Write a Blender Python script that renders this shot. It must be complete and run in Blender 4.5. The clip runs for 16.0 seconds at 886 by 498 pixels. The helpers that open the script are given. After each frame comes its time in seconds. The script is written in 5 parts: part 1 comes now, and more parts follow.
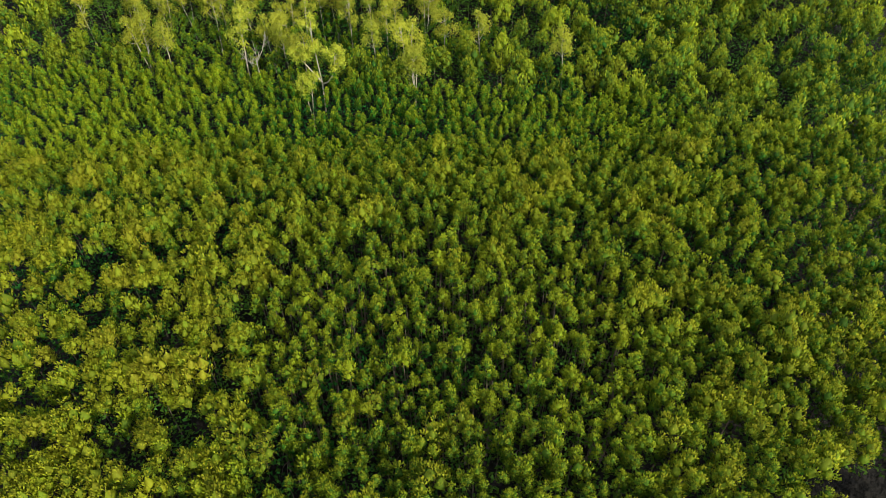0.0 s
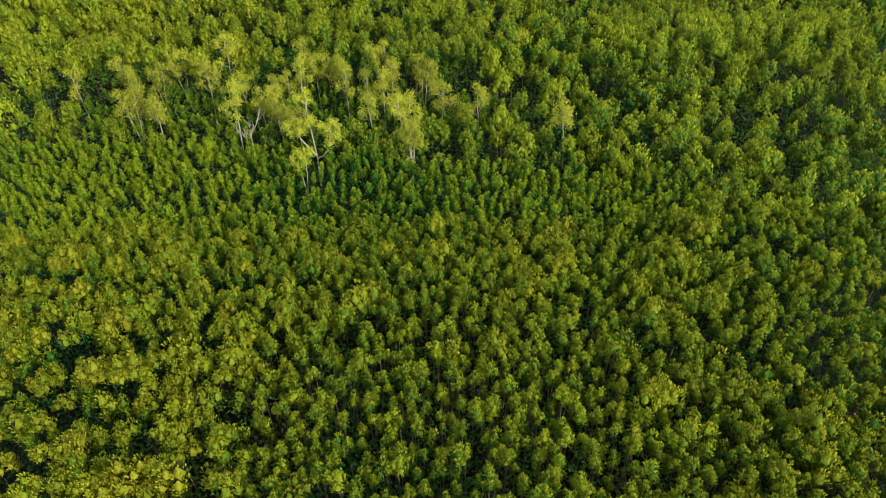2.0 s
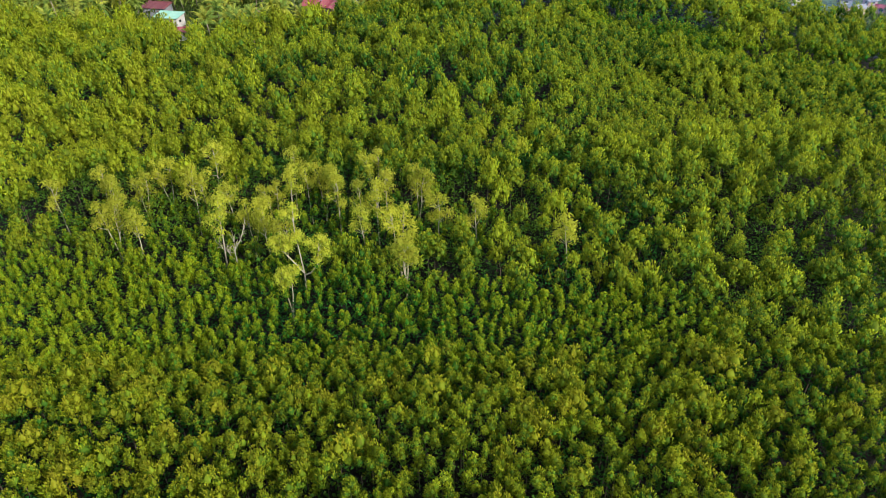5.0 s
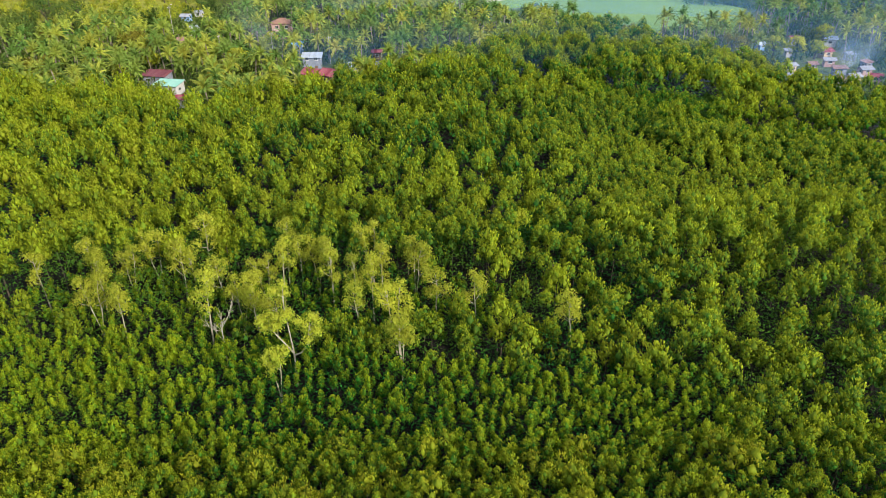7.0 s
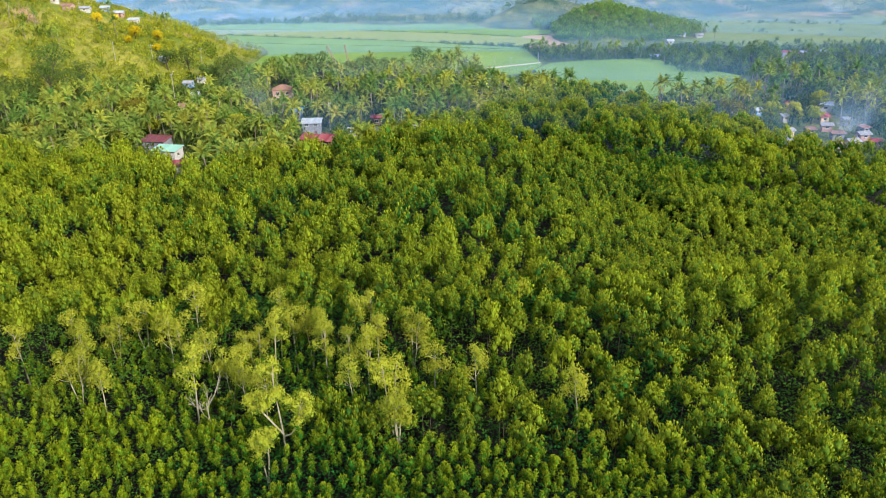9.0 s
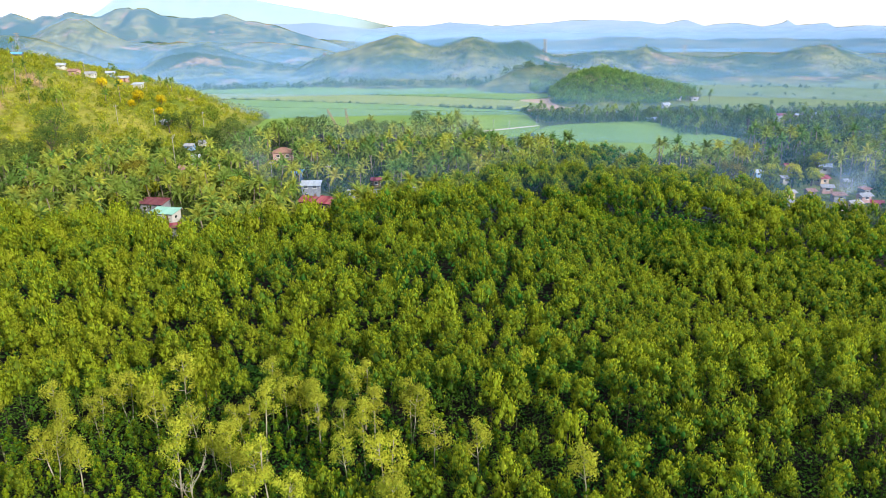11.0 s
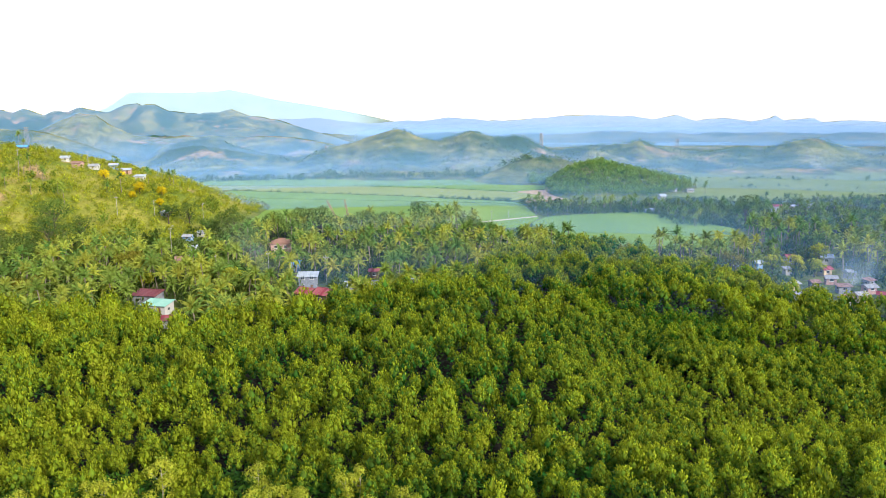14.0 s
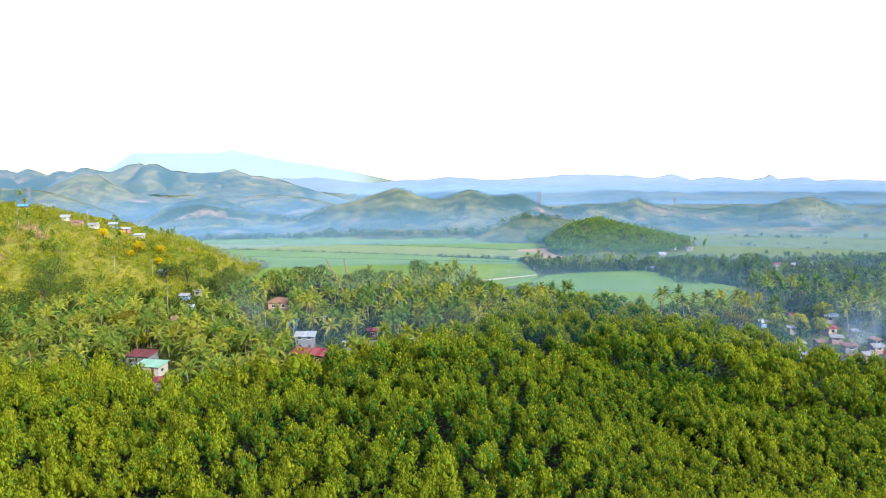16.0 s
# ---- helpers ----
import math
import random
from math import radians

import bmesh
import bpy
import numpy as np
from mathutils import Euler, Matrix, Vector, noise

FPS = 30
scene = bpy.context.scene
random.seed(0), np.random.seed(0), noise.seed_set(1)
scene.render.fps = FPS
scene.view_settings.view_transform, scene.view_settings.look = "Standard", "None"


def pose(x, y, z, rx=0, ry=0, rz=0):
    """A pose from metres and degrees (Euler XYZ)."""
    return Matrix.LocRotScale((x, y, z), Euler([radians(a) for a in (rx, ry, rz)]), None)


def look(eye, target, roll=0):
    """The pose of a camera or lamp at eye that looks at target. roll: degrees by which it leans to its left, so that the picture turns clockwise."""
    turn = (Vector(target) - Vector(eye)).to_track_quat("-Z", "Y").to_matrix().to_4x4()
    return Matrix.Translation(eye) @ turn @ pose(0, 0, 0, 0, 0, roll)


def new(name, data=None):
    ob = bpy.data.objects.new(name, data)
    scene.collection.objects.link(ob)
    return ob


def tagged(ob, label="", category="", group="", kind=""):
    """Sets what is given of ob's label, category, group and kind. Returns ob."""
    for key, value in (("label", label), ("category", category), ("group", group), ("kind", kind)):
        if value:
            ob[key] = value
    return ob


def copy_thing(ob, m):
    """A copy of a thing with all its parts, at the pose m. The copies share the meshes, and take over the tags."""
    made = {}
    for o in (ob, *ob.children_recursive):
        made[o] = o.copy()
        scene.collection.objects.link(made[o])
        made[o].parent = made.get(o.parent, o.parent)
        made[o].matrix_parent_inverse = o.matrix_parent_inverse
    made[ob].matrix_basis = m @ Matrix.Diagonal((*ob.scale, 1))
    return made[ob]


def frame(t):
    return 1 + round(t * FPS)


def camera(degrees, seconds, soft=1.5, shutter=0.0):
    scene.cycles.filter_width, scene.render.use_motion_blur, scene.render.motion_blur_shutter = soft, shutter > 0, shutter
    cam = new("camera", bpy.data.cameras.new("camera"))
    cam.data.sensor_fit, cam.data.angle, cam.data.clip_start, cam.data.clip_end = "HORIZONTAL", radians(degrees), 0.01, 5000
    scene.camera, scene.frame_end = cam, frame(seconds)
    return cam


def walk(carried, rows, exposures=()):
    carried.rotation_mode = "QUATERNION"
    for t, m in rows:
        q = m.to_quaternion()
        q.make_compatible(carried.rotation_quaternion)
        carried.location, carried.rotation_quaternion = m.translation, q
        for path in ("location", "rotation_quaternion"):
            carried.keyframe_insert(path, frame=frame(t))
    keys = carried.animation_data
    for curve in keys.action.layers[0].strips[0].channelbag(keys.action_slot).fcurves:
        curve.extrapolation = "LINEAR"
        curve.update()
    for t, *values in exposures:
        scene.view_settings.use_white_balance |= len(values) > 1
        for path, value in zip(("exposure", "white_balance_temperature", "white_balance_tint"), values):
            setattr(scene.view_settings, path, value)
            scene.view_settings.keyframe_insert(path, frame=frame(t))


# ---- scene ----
cam = camera(65.4, 16.0, soft=0.75)
METRES, EYE, TILT, LEAN, TURN = 29.0, 52.0, 0.0, 0.0, 0.0
ROWS = [
    (0.0, 0.0, 0.0, 0.0, -0.46, -44.08, 0.48),
    (0.5, 0.0009, 0.0383, 0.0007, -0.49, -43.02, 0.51),
    (1.0, 0.0023, 0.0796, 0.0011, -0.53, -41.95, 0.53),
    (1.5, 0.0041, 0.1227, 0.0005, -0.55, -40.85, 0.53),
    (2.0, 0.0066, 0.1674, 0.0006, -0.56, -39.75, 0.55),
    (2.5, 0.0089, 0.212, 0.0003, -0.58, -38.64, 0.56),
    (3.0, 0.0108, 0.2565, -0.0004, -0.6, -37.52, 0.52),
    (3.5, 0.014, 0.3007, -0.0016, -0.61, -36.41, 0.53),
    (4.0, 0.0157, 0.3444, -0.0034, -0.63, -35.2, 0.51),
    (6.5, 0.025, 0.5393, -0.0124, -0.74, -28.99, 0.43),
    (7.0, 0.0261, 0.5733, -0.0146, -0.76, -27.74, 0.41),
    (7.5, 0.0274, 0.6058, -0.0171, -0.78, -26.48, 0.42),
    (8.0, 0.028, 0.6371, -0.0198, -0.81, -25.22, 0.42),
    (8.5, 0.0287, 0.6676, -0.0223, -0.82, -23.97, 0.43),
    (9.0, 0.029, 0.6968, -0.0251, -0.83, -22.7, 0.43),
    (11.5, 0.0305, 0.8319, -0.0343, -0.89, -16.53, 0.51),
    (12.0, 0.0307, 0.855, -0.0354, -0.9, -15.3, 0.53),
    (12.5, 0.0307, 0.8766, -0.0366, -0.92, -14.06, 0.51),
    (13.0, 0.031, 0.8969, -0.0378, -0.93, -12.81, 0.5),
    (13.5, 0.0314, 0.916, -0.039, -0.95, -11.57, 0.47),
    (14.0, 0.0314, 0.9342, -0.0403, -0.98, -10.36, 0.47),
    (14.5, 0.0316, 0.9517, -0.041, -1.01, -9.16, 0.46),
    (15.0, 0.0317, 0.9686, -0.042, -1.03, -7.95, 0.45),
    (15.5, 0.032, 0.9847, -0.0427, -1.03, -6.74, 0.48),
    (16.0, 0.0316, 0.9979, -0.0433, -1.04, -5.53, 0.52),
]
EXPOSURES = [(0.0, 0.13), (4.0, 0.18), (9.0, 0.22), (16.0, 0.2)]
walk(cam, [(t, pose(0, 0, EYE, TILT, LEAN, TURN) @ pose(METRES * x, METRES * y, METRES * z, 90 + pitch, roll, yaw)) for t, x, y, z, yaw, pitch, roll in ROWS], EXPOSURES)

# ---- light: low sun from behind on the right, thin white cloud over a clear sky ----
SUN_FROM = Vector((0.58, -0.65, 0.47)).normalized()
elevation = math.asin(SUN_FROM.z)
world = bpy.data.worlds.new("sky")
scene.world = world
world.use_nodes = True
wn, wl = world.node_tree.nodes, world.node_tree.links
wn.clear()
sky = wn.new("ShaderNodeTexSky")
sky.sky_type, sky.sun_disc = "NISHITA", False
sky.sun_elevation, sky.sun_rotation = elevation, math.atan2(SUN_FROM.x, SUN_FROM.y)
sky.dust_density, sky.air_density = 1.0, 1.0
sky_bg = wn.new("ShaderNodeBackground")
sky_bg.inputs["Strength"].default_value = 0.10
veil = wn.new("ShaderNodeBackground")
veil.inputs["Color"].default_value = (0.98, 0.97, 0.99, 1)
veil.inputs["Strength"].default_value = 0.72
both = wn.new("ShaderNodeAddShader")
world_out = wn.new("ShaderNodeOutputWorld")
wl.new(sky.outputs["Color"], sky_bg.inputs["Color"])
wl.new(sky_bg.outputs[0], both.inputs[0])
wl.new(veil.outputs[0], both.inputs[1])
wl.new(both.outputs[0], world_out.inputs["Surface"])

sun = new("sun", bpy.data.lights.new("sun", "SUN"))
sun.data.energy, sun.data.angle, sun.data.color = 4.7, radians(1.5), (1.0, 0.90, 0.73)
sun.matrix_world = look(SUN_FROM * 100, (0, 0, 0))


# ---- materials ----
def mix_colour(nt, fac, a, b):
    n = nt.nodes.new("ShaderNodeMix")
    n.data_type = "RGBA"
    for socket, value in ((n.inputs[0], fac), (n.inputs[6], a), (n.inputs[7], b)):
        if isinstance(value, (tuple, list)):
            socket.default_value = (*value, 1)
        elif isinstance(value, (int, float)):
            socket.default_value = value
        else:
            nt.links.new(value, socket)
    return n.outputs[2]


def ramp(nt, value, lo, hi):
    n = nt.nodes.new("ShaderNodeMapRange")
    n.inputs["From Min"].default_value, n.inputs["From Max"].default_value = lo, hi
    nt.links.new(value, n.inputs["Value"])
    return n.outputs["Result"]


def maths(nt, op, a, b=0.0):
    n = nt.nodes.new("ShaderNodeMath")
    n.operation = op
    for socket, value in zip(n.inputs, (a, b)):
        if isinstance(value, (int, float)):
            socket.default_value = value
        else:
            nt.links.new(value, socket)
    return n.outputs[0]


def noise_node(nt, scale, detail=3.0, where=None, rough=0.55):
    n = nt.nodes.new("ShaderNodeTexNoise")
    n.inputs["Scale"].default_value, n.inputs["Detail"].default_value = scale, detail
    n.inputs["Roughness"].default_value = rough
    if where is not None:
        nt.links.new(where, n.inputs["Vector"])
    return n.outputs["Fac"]


def blank(name):
    m = bpy.data.materials.new(name)
    m.use_nodes = True
    nt = m.node_tree
    nt.nodes.clear()
    out = nt.nodes.new("ShaderNodeOutputMaterial")
    return m, nt, out


def principled(nt, colour, rough=0.6, metal=0.0, specular=0.4):
    p = nt.nodes.new("ShaderNodeBsdfPrincipled")
    if isinstance(colour, (tuple, list)):
        p.inputs["Base Color"].default_value = (*colour, 1)
    else:
        nt.links.new(colour, p.inputs["Base Color"])
    p.inputs["Roughness"].default_value, p.inputs["Metallic"].default_value = rough, metal
    p.inputs["Specular IOR Level"].default_value = specular
    return p


def bump(nt, p, height, strength=0.4, distance=0.05):
    b = nt.nodes.new("ShaderNodeBump")
    b.inputs["Strength"].default_value, b.inputs["Distance"].default_value = strength, distance
    nt.links.new(height, b.inputs["Height"])
    nt.links.new(b.outputs[0], p.inputs["Normal"])


def position(nt):
    return nt.nodes.new("ShaderNodeNewGeometry").outputs["Position"]


def leaf_material(name, green, yellow, brown=(0.16, 0.11, 0.025), through_light=0.34, patch=0.03, spread=1.0):
    """Foliage: every plant has its own tint between green and yellow, every leaf varies a little, and stands differ over tens of metres."""
    m, nt, out = blank(name)
    own = nt.nodes.new("ShaderNodeAttribute")
    own.attribute_name = "tint"
    info = nt.nodes.new("ShaderNodeObjectInfo")
    geo = nt.nodes.new("ShaderNodeNewGeometry")
    each = maths(nt, "ADD", own.outputs["Fac"], maths(nt, "MULTIPLY", info.outputs["Random"], maths(nt, "LESS_THAN", own.outputs["Fac"], 0.0001)))
    stand = ramp(nt, noise_node(nt, patch, 3, geo.outputs["Position"]), 0.33, 0.67)
    f = maths(nt, "ADD", maths(nt, "MULTIPLY", maths(nt, "POWER", each, 1.5), 0.7 * spread), maths(nt, "MULTIPLY", stand, 0.38 * spread))
    # yellower, brighter tops: new leaves plus top light painted into the colour
    fresh_lit = nt.nodes.new("ShaderNodeAttribute")
    fresh_lit.attribute_name = "young"
    f = maths(nt, "ADD", f, maths(nt, "MULTIPLY", maths(nt, "SUBTRACT", fresh_lit.outputs["Fac"], 0.18), 0.92))
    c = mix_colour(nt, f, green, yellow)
    old = ramp(nt, each, 0.93, 1.0)
    c = mix_colour(nt, maths(nt, "MULTIPLY", old, 0.15), c, brown)
    leaf = geo.outputs["Random Per Island"]
    dark = nt.nodes.new("ShaderNodeHueSaturation")
    nt.links.new(c, dark.inputs["Color"])
    nt.links.new(maths(nt, "ADD", maths(nt, "ADD", maths(nt, "MULTIPLY", leaf, 0.40), 0.62), maths(nt, "MULTIPLY", maths(nt, "FRACT", maths(nt, "MULTIPLY", each, 37.7)), 0.42)), dark.inputs["Value"])
    nt.links.new(maths(nt, "ADD", maths(nt, "MULTIPLY", leaf, 0.03), 0.485), dark.inputs["Hue"])
    p = principled(nt, dark.outputs[0], 0.6, 0, 0.12)
    tr = nt.nodes.new("ShaderNodeBsdfTranslucent")
    nt.links.new(dark.outputs[0], tr.inputs["Color"])
    mix = nt.nodes.new("ShaderNodeMixShader")
    mix.inputs[0].default_value = through_light
    nt.links.new(p.outputs[0], mix.inputs[1])
    nt.links.new(tr.outputs[0], mix.inputs[2])
    nt.links.new(mix.outputs[0], out.inputs["Surface"])
    return m


def plain_material(name, a, b, scale=2.0, rough=0.8, metal=0.0, bumps=0.3, fine=14.0, random_shade=0.0):
    """A worn surface: two tones that mingle at two scales, with relief."""
    m, nt, out = blank(name)
    where = nt.nodes.new("ShaderNodeTexCoord").outputs["Object"]
    n1 = noise_node(nt, scale, 4, where)
    n2 = noise_node(nt, fine, 3, where)
    f = ramp(nt, maths(nt, "ADD", maths(nt, "MULTIPLY", n1, 0.7), maths(nt, "MULTIPLY", n2, 0.3)), 0.35, 0.65)
    c = mix_colour(nt, f, a, b)
    if random_shade:
        info = nt.nodes.new("ShaderNodeObjectInfo")
        hs = nt.nodes.new("ShaderNodeHueSaturation")
        nt.links.new(c, hs.inputs["Color"])
        nt.links.new(maths(nt, "ADD", maths(nt, "MULTIPLY", info.outputs["Random"], random_shade), 1 - random_shade / 2), hs.inputs["Value"])
        c = hs.outputs[0]
    p = principled(nt, c, rough, metal)
    bump(nt, p, n2, bumps)
    nt.links.new(p.outputs[0], out.inputs["Surface"])
    return m


MANGROVE = leaf_material("mangrove leaves", (0.020, 0.105, 0.015), (0.290, 0.350, 0.016))
SHORE = leaf_material("shore mangrove leaves", (0.013, 0.092, 0.010), (0.255, 0.312, 0.012))
GOLDEN = leaf_material("golden mangrove leaves", (0.10, 0.18, 0.012), (0.31, 0.33, 0.016))
SAPLING = leaf_material("young mangrove leaves", (0.024, 0.122, 0.010), (0.285, 0.360, 0.011), spread=0.9)
PALE = leaf_material("pale mangrove leaves", (0.17, 0.27, 0.025), (0.35, 0.38, 0.035))
FERN = leaf_material("deep green fern leaves", (0.03, 0.11, 0.018), (0.07, 0.16, 0.02))
PALM = leaf_material("palm fronds", (0.10, 0.20, 0.04), (0.44, 0.44, 0.055), (0.38, 0.27, 0.07), 0.3)
BROAD = leaf_material("broadleaf crown leaves", (0.026, 0.085, 0.02), (0.10, 0.15, 0.025))
OLIVE = leaf_material("olive crown leaves", (0.14, 0.16, 0.02), (0.22, 0.20, 0.02))
BLOSSOM = leaf_material("yellow blossom", (0.42, 0.36, 0.01), (0.62, 0.48, 0.01))
SHRUB = leaf_material("hill shrub leaves", (0.13, 0.21, 0.02), (0.38, 0.40, 0.03), patch=0.015)
FARWOOD = leaf_material("far wood leaves", (0.032, 0.10, 0.024), (0.10, 0.17, 0.03), patch=0.008)
KNOLLWOOD = leaf_material("knoll wood leaves", (0.06, 0.18, 0.035), (0.19, 0.31, 0.05), patch=0.02)
HILLTREE = leaf_material("hillside tree leaves", (0.06, 0.15, 0.02), (0.20, 0.27, 0.03), patch=0.02)
BARK = plain_material("grey mangrove bark", (0.06, 0.05, 0.037), (0.12, 0.10, 0.075), 3)
PALEBARK = plain_material("pale bark", (0.24, 0.22, 0.17), (0.42, 0.39, 0.31), 3)
PALMBARK = plain_material("palm bark", (0.16, 0.13, 0.10), (0.30, 0.26, 0.21), 2)


def ground_material():
    m, nt, out = blank("ground")
    where = position(nt)
    cover = nt.nodes.new("ShaderNodeAttribute")
    cover.attribute_name = "cover"
    rgb = nt.nodes.new("ShaderNodeSeparateColor")
    nt.links.new(cover.outputs["Color"], rgb.inputs[0])
    mud, hill, far = rgb.outputs[0], rgb.outputs[1], rgb.outputs[2]
    small = noise_node(nt, 0.6, 5, where, 0.65)
    mid = noise_node(nt, 0.05, 4, where)
    big = noise_node(nt, 0.011, 4, where, 0.6)
    grass = mix_colour(nt, ramp(nt, mid, 0.35, 0.65), (0.08, 0.13, 0.03), (0.15, 0.18, 0.05))
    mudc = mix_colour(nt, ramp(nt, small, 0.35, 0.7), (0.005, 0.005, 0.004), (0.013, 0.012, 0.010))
    hillc = mix_colour(nt, ramp(nt, mid, 0.4, 0.62), (0.14, 0.19, 0.02), (0.29, 0.28, 0.05))
    hillc = mix_colour(nt, ramp(nt, noise_node(nt, 0.028, 3, where), 0.60, 0.68), hillc, (0.38, 0.27, 0.13))
    wood = ramp(nt, maths(nt, "ADD", maths(nt, "ADD", maths(nt, "MULTIPLY", big, 0.55), maths(nt, "MULTIPLY", mid, 0.35)), maths(nt, "MULTIPLY", maths(nt, "SUBTRACT", 0.5, cover.outputs["Alpha"]), 0.22)), 0.40, 0.58)
    farc = mix_colour(nt, wood, (0.020, 0.065, 0.018), (0.25, 0.24, 0.075))
    farc = mix_colour(nt, ramp(nt, noise_node(nt, 0.018, 4, where, 0.65), 0.58, 0.66), farc, (0.38, 0.25, 0.15))
    clumps = ramp(nt, noise_node(nt, 0.045, 4, where, 0.7), 0.47, 0.56)
    farc = mix_colour(nt, maths(nt, "MULTIPLY", clumps, 0.55), farc, (0.022, 0.06, 0.02))
    c = mix_colour(nt, hill, grass, hillc)
    c = mix_colour(nt, far, c, farc)
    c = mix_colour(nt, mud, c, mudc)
    hs = nt.nodes.new("ShaderNodeHueSaturation")
    nt.links.new(c, hs.inputs["Color"])
    sc = maths(nt, "ADD", maths(nt, "MULTIPLY", small, 0.8), 0.6)
    nt.links.new(sc, hs.inputs["Value"])
    p = principled(nt, hs.outputs[0], 0.9, 0, 0.2)
    bump(nt, p, maths(nt, "ADD", small, maths(nt, "MULTIPLY", noise_node(nt, 0.12, 4, where), 4.0)), 0.9, 1.2)
    nt.links.new(p.outputs[0], out.inputs["Surface"])
    return m


def field_material(name, a, b, stripe=0.9, angle=20.0):
    """Standing crop: tone drifts over the field, with the rows showing faintly."""
    m, nt, out = blank(name)
    where = position(nt)
    mp = nt.nodes.new("ShaderNodeMapping")
    mp.inputs["Rotation"].default_value = (0, 0, radians(angle))
    nt.links.new(where, mp.inputs["Vector"])
    wv = nt.nodes.new("ShaderNodeTexWave")
    wv.inputs["Scale"].default_value, wv.inputs["Distortion"].default_value = stripe, 2.0
    nt.links.new(mp.outputs[0], wv.inputs["Vector"])
    f = maths(nt, "ADD", maths(nt, "MULTIPLY", noise_node(nt, 0.02, 4, where), 0.7), maths(nt, "MULTIPLY", noise_node(nt, 0.5, 4, where, 0.7), 0.3))
    f = maths(nt, "ADD", ramp(nt, f, 0.36, 0.64), maths(nt, "MULTIPLY", wv.outputs["Fac"], 0.25))
    p = principled(nt, mix_colour(nt, f, a, b), 0.85, 0, 0.2)
    bump(nt, p, noise_node(nt, 0.9, 4, where, 0.7), 0.8, 0.5)
    nt.links.new(p.outputs[0], out.inputs["Surface"])
    return m


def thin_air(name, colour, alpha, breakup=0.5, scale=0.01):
    """Haze or smoke as a tinted, partly see-through sheet; its opacity follows the thick attribute."""
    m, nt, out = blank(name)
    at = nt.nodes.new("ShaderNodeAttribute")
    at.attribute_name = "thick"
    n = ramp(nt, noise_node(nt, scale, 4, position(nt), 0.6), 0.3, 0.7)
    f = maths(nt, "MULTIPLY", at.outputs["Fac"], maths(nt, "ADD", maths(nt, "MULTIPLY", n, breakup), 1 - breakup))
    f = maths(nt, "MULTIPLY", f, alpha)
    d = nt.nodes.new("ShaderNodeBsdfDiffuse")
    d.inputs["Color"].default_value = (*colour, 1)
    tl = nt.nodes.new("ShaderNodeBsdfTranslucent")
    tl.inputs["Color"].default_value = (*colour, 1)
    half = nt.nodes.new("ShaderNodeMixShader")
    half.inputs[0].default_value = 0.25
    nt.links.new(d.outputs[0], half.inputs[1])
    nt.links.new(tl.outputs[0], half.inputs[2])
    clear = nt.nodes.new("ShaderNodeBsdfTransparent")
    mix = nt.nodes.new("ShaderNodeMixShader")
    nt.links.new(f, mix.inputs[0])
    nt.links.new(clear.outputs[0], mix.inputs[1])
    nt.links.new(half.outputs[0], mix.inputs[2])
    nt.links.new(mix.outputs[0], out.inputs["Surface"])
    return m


# ---- mesh helpers ----
def raw_mesh(name, verts, faces, material, tint=None, smooth=False, young=None, normals=None):
    """A mesh from arrays: verts (n, 3), faces (m, 3 or 4)."""
    verts, faces = np.asarray(verts, np.float32), np.asarray(faces, np.int32)
    me = bpy.data.meshes.new(name)
    k = faces.shape[1]
    me.vertices.add(len(verts))
    me.vertices.foreach_set("co", verts.ravel())
    me.loops.add(faces.size)
    me.loops.foreach_set("vertex_index", faces.ravel())
    me.polygons.add(len(faces))
    me.polygons.foreach_set("loop_start", np.arange(0, faces.size, k, dtype=np.int32))
    if tint is not None:
        a = me.attributes.new("tint", "FLOAT", "POINT")
        a.data.foreach_set("value", np.asarray(tint, np.float32))
    if young is not None:
        a = me.attributes.new("young", "FLOAT", "POINT")
        a.data.foreach_set("value", np.asarray(young, np.float32))
    me.polygons.foreach_set("use_smooth", np.full(len(faces), smooth or normals is not None))
    me.materials.append(material)
    me.update(calc_edges=True)
    if normals is not None:
        me.normals_split_custom_set_from_vertices(np.asarray(normals, np.float32))
    return me


def part(name, bm, material, parent, label=""):
    me = bpy.data.meshes.new(name)
    bm.to_mesh(me)
    bm.free()
    me.materials.append(material)
    ob = new(name, me)
    ob.parent = parent
    return tagged(ob, label)


def mesh_part(name, me, parent, label=""):
    ob = new(name, me)
    ob.parent = parent
    return tagged(ob, label)


def unit(v):
    return v / np.maximum(np.linalg.norm(v, axis=-1, keepdims=True), 1e-9)


def leaves(centres, normals, length, width, rng, lift=0.6):
    """Small leaf tufts, each a blade that fans out upwards from a narrow foot, facing along the normal."""
    n = len(centres)
    nrm = unit(normals)
    up = np.array([0, 0, 1.0])
    along = unit(up * lift + rng.normal(0, 0.5, (n, 3)) + nrm * 0.3)
    along = unit(along - nrm * np.sum(along * nrm, axis=1, keepdims=True))
    side = np.cross(nrm, along)
    ln = (length * rng.uniform(0.7, 1.3, n))[:, None]
    wd = (width * rng.uniform(0.7, 1.3, n))[:, None]
    skew = rng.uniform(-0.25, 0.25, n)[:, None]
    v = np.stack([centres + along * ln * (0.5 + skew) + side * wd * 0.5, centres - along * ln * 0.5, centres + along * ln * (0.5 - skew) - side * wd * 0.5], axis=1)
    return v.reshape(-1, 3)


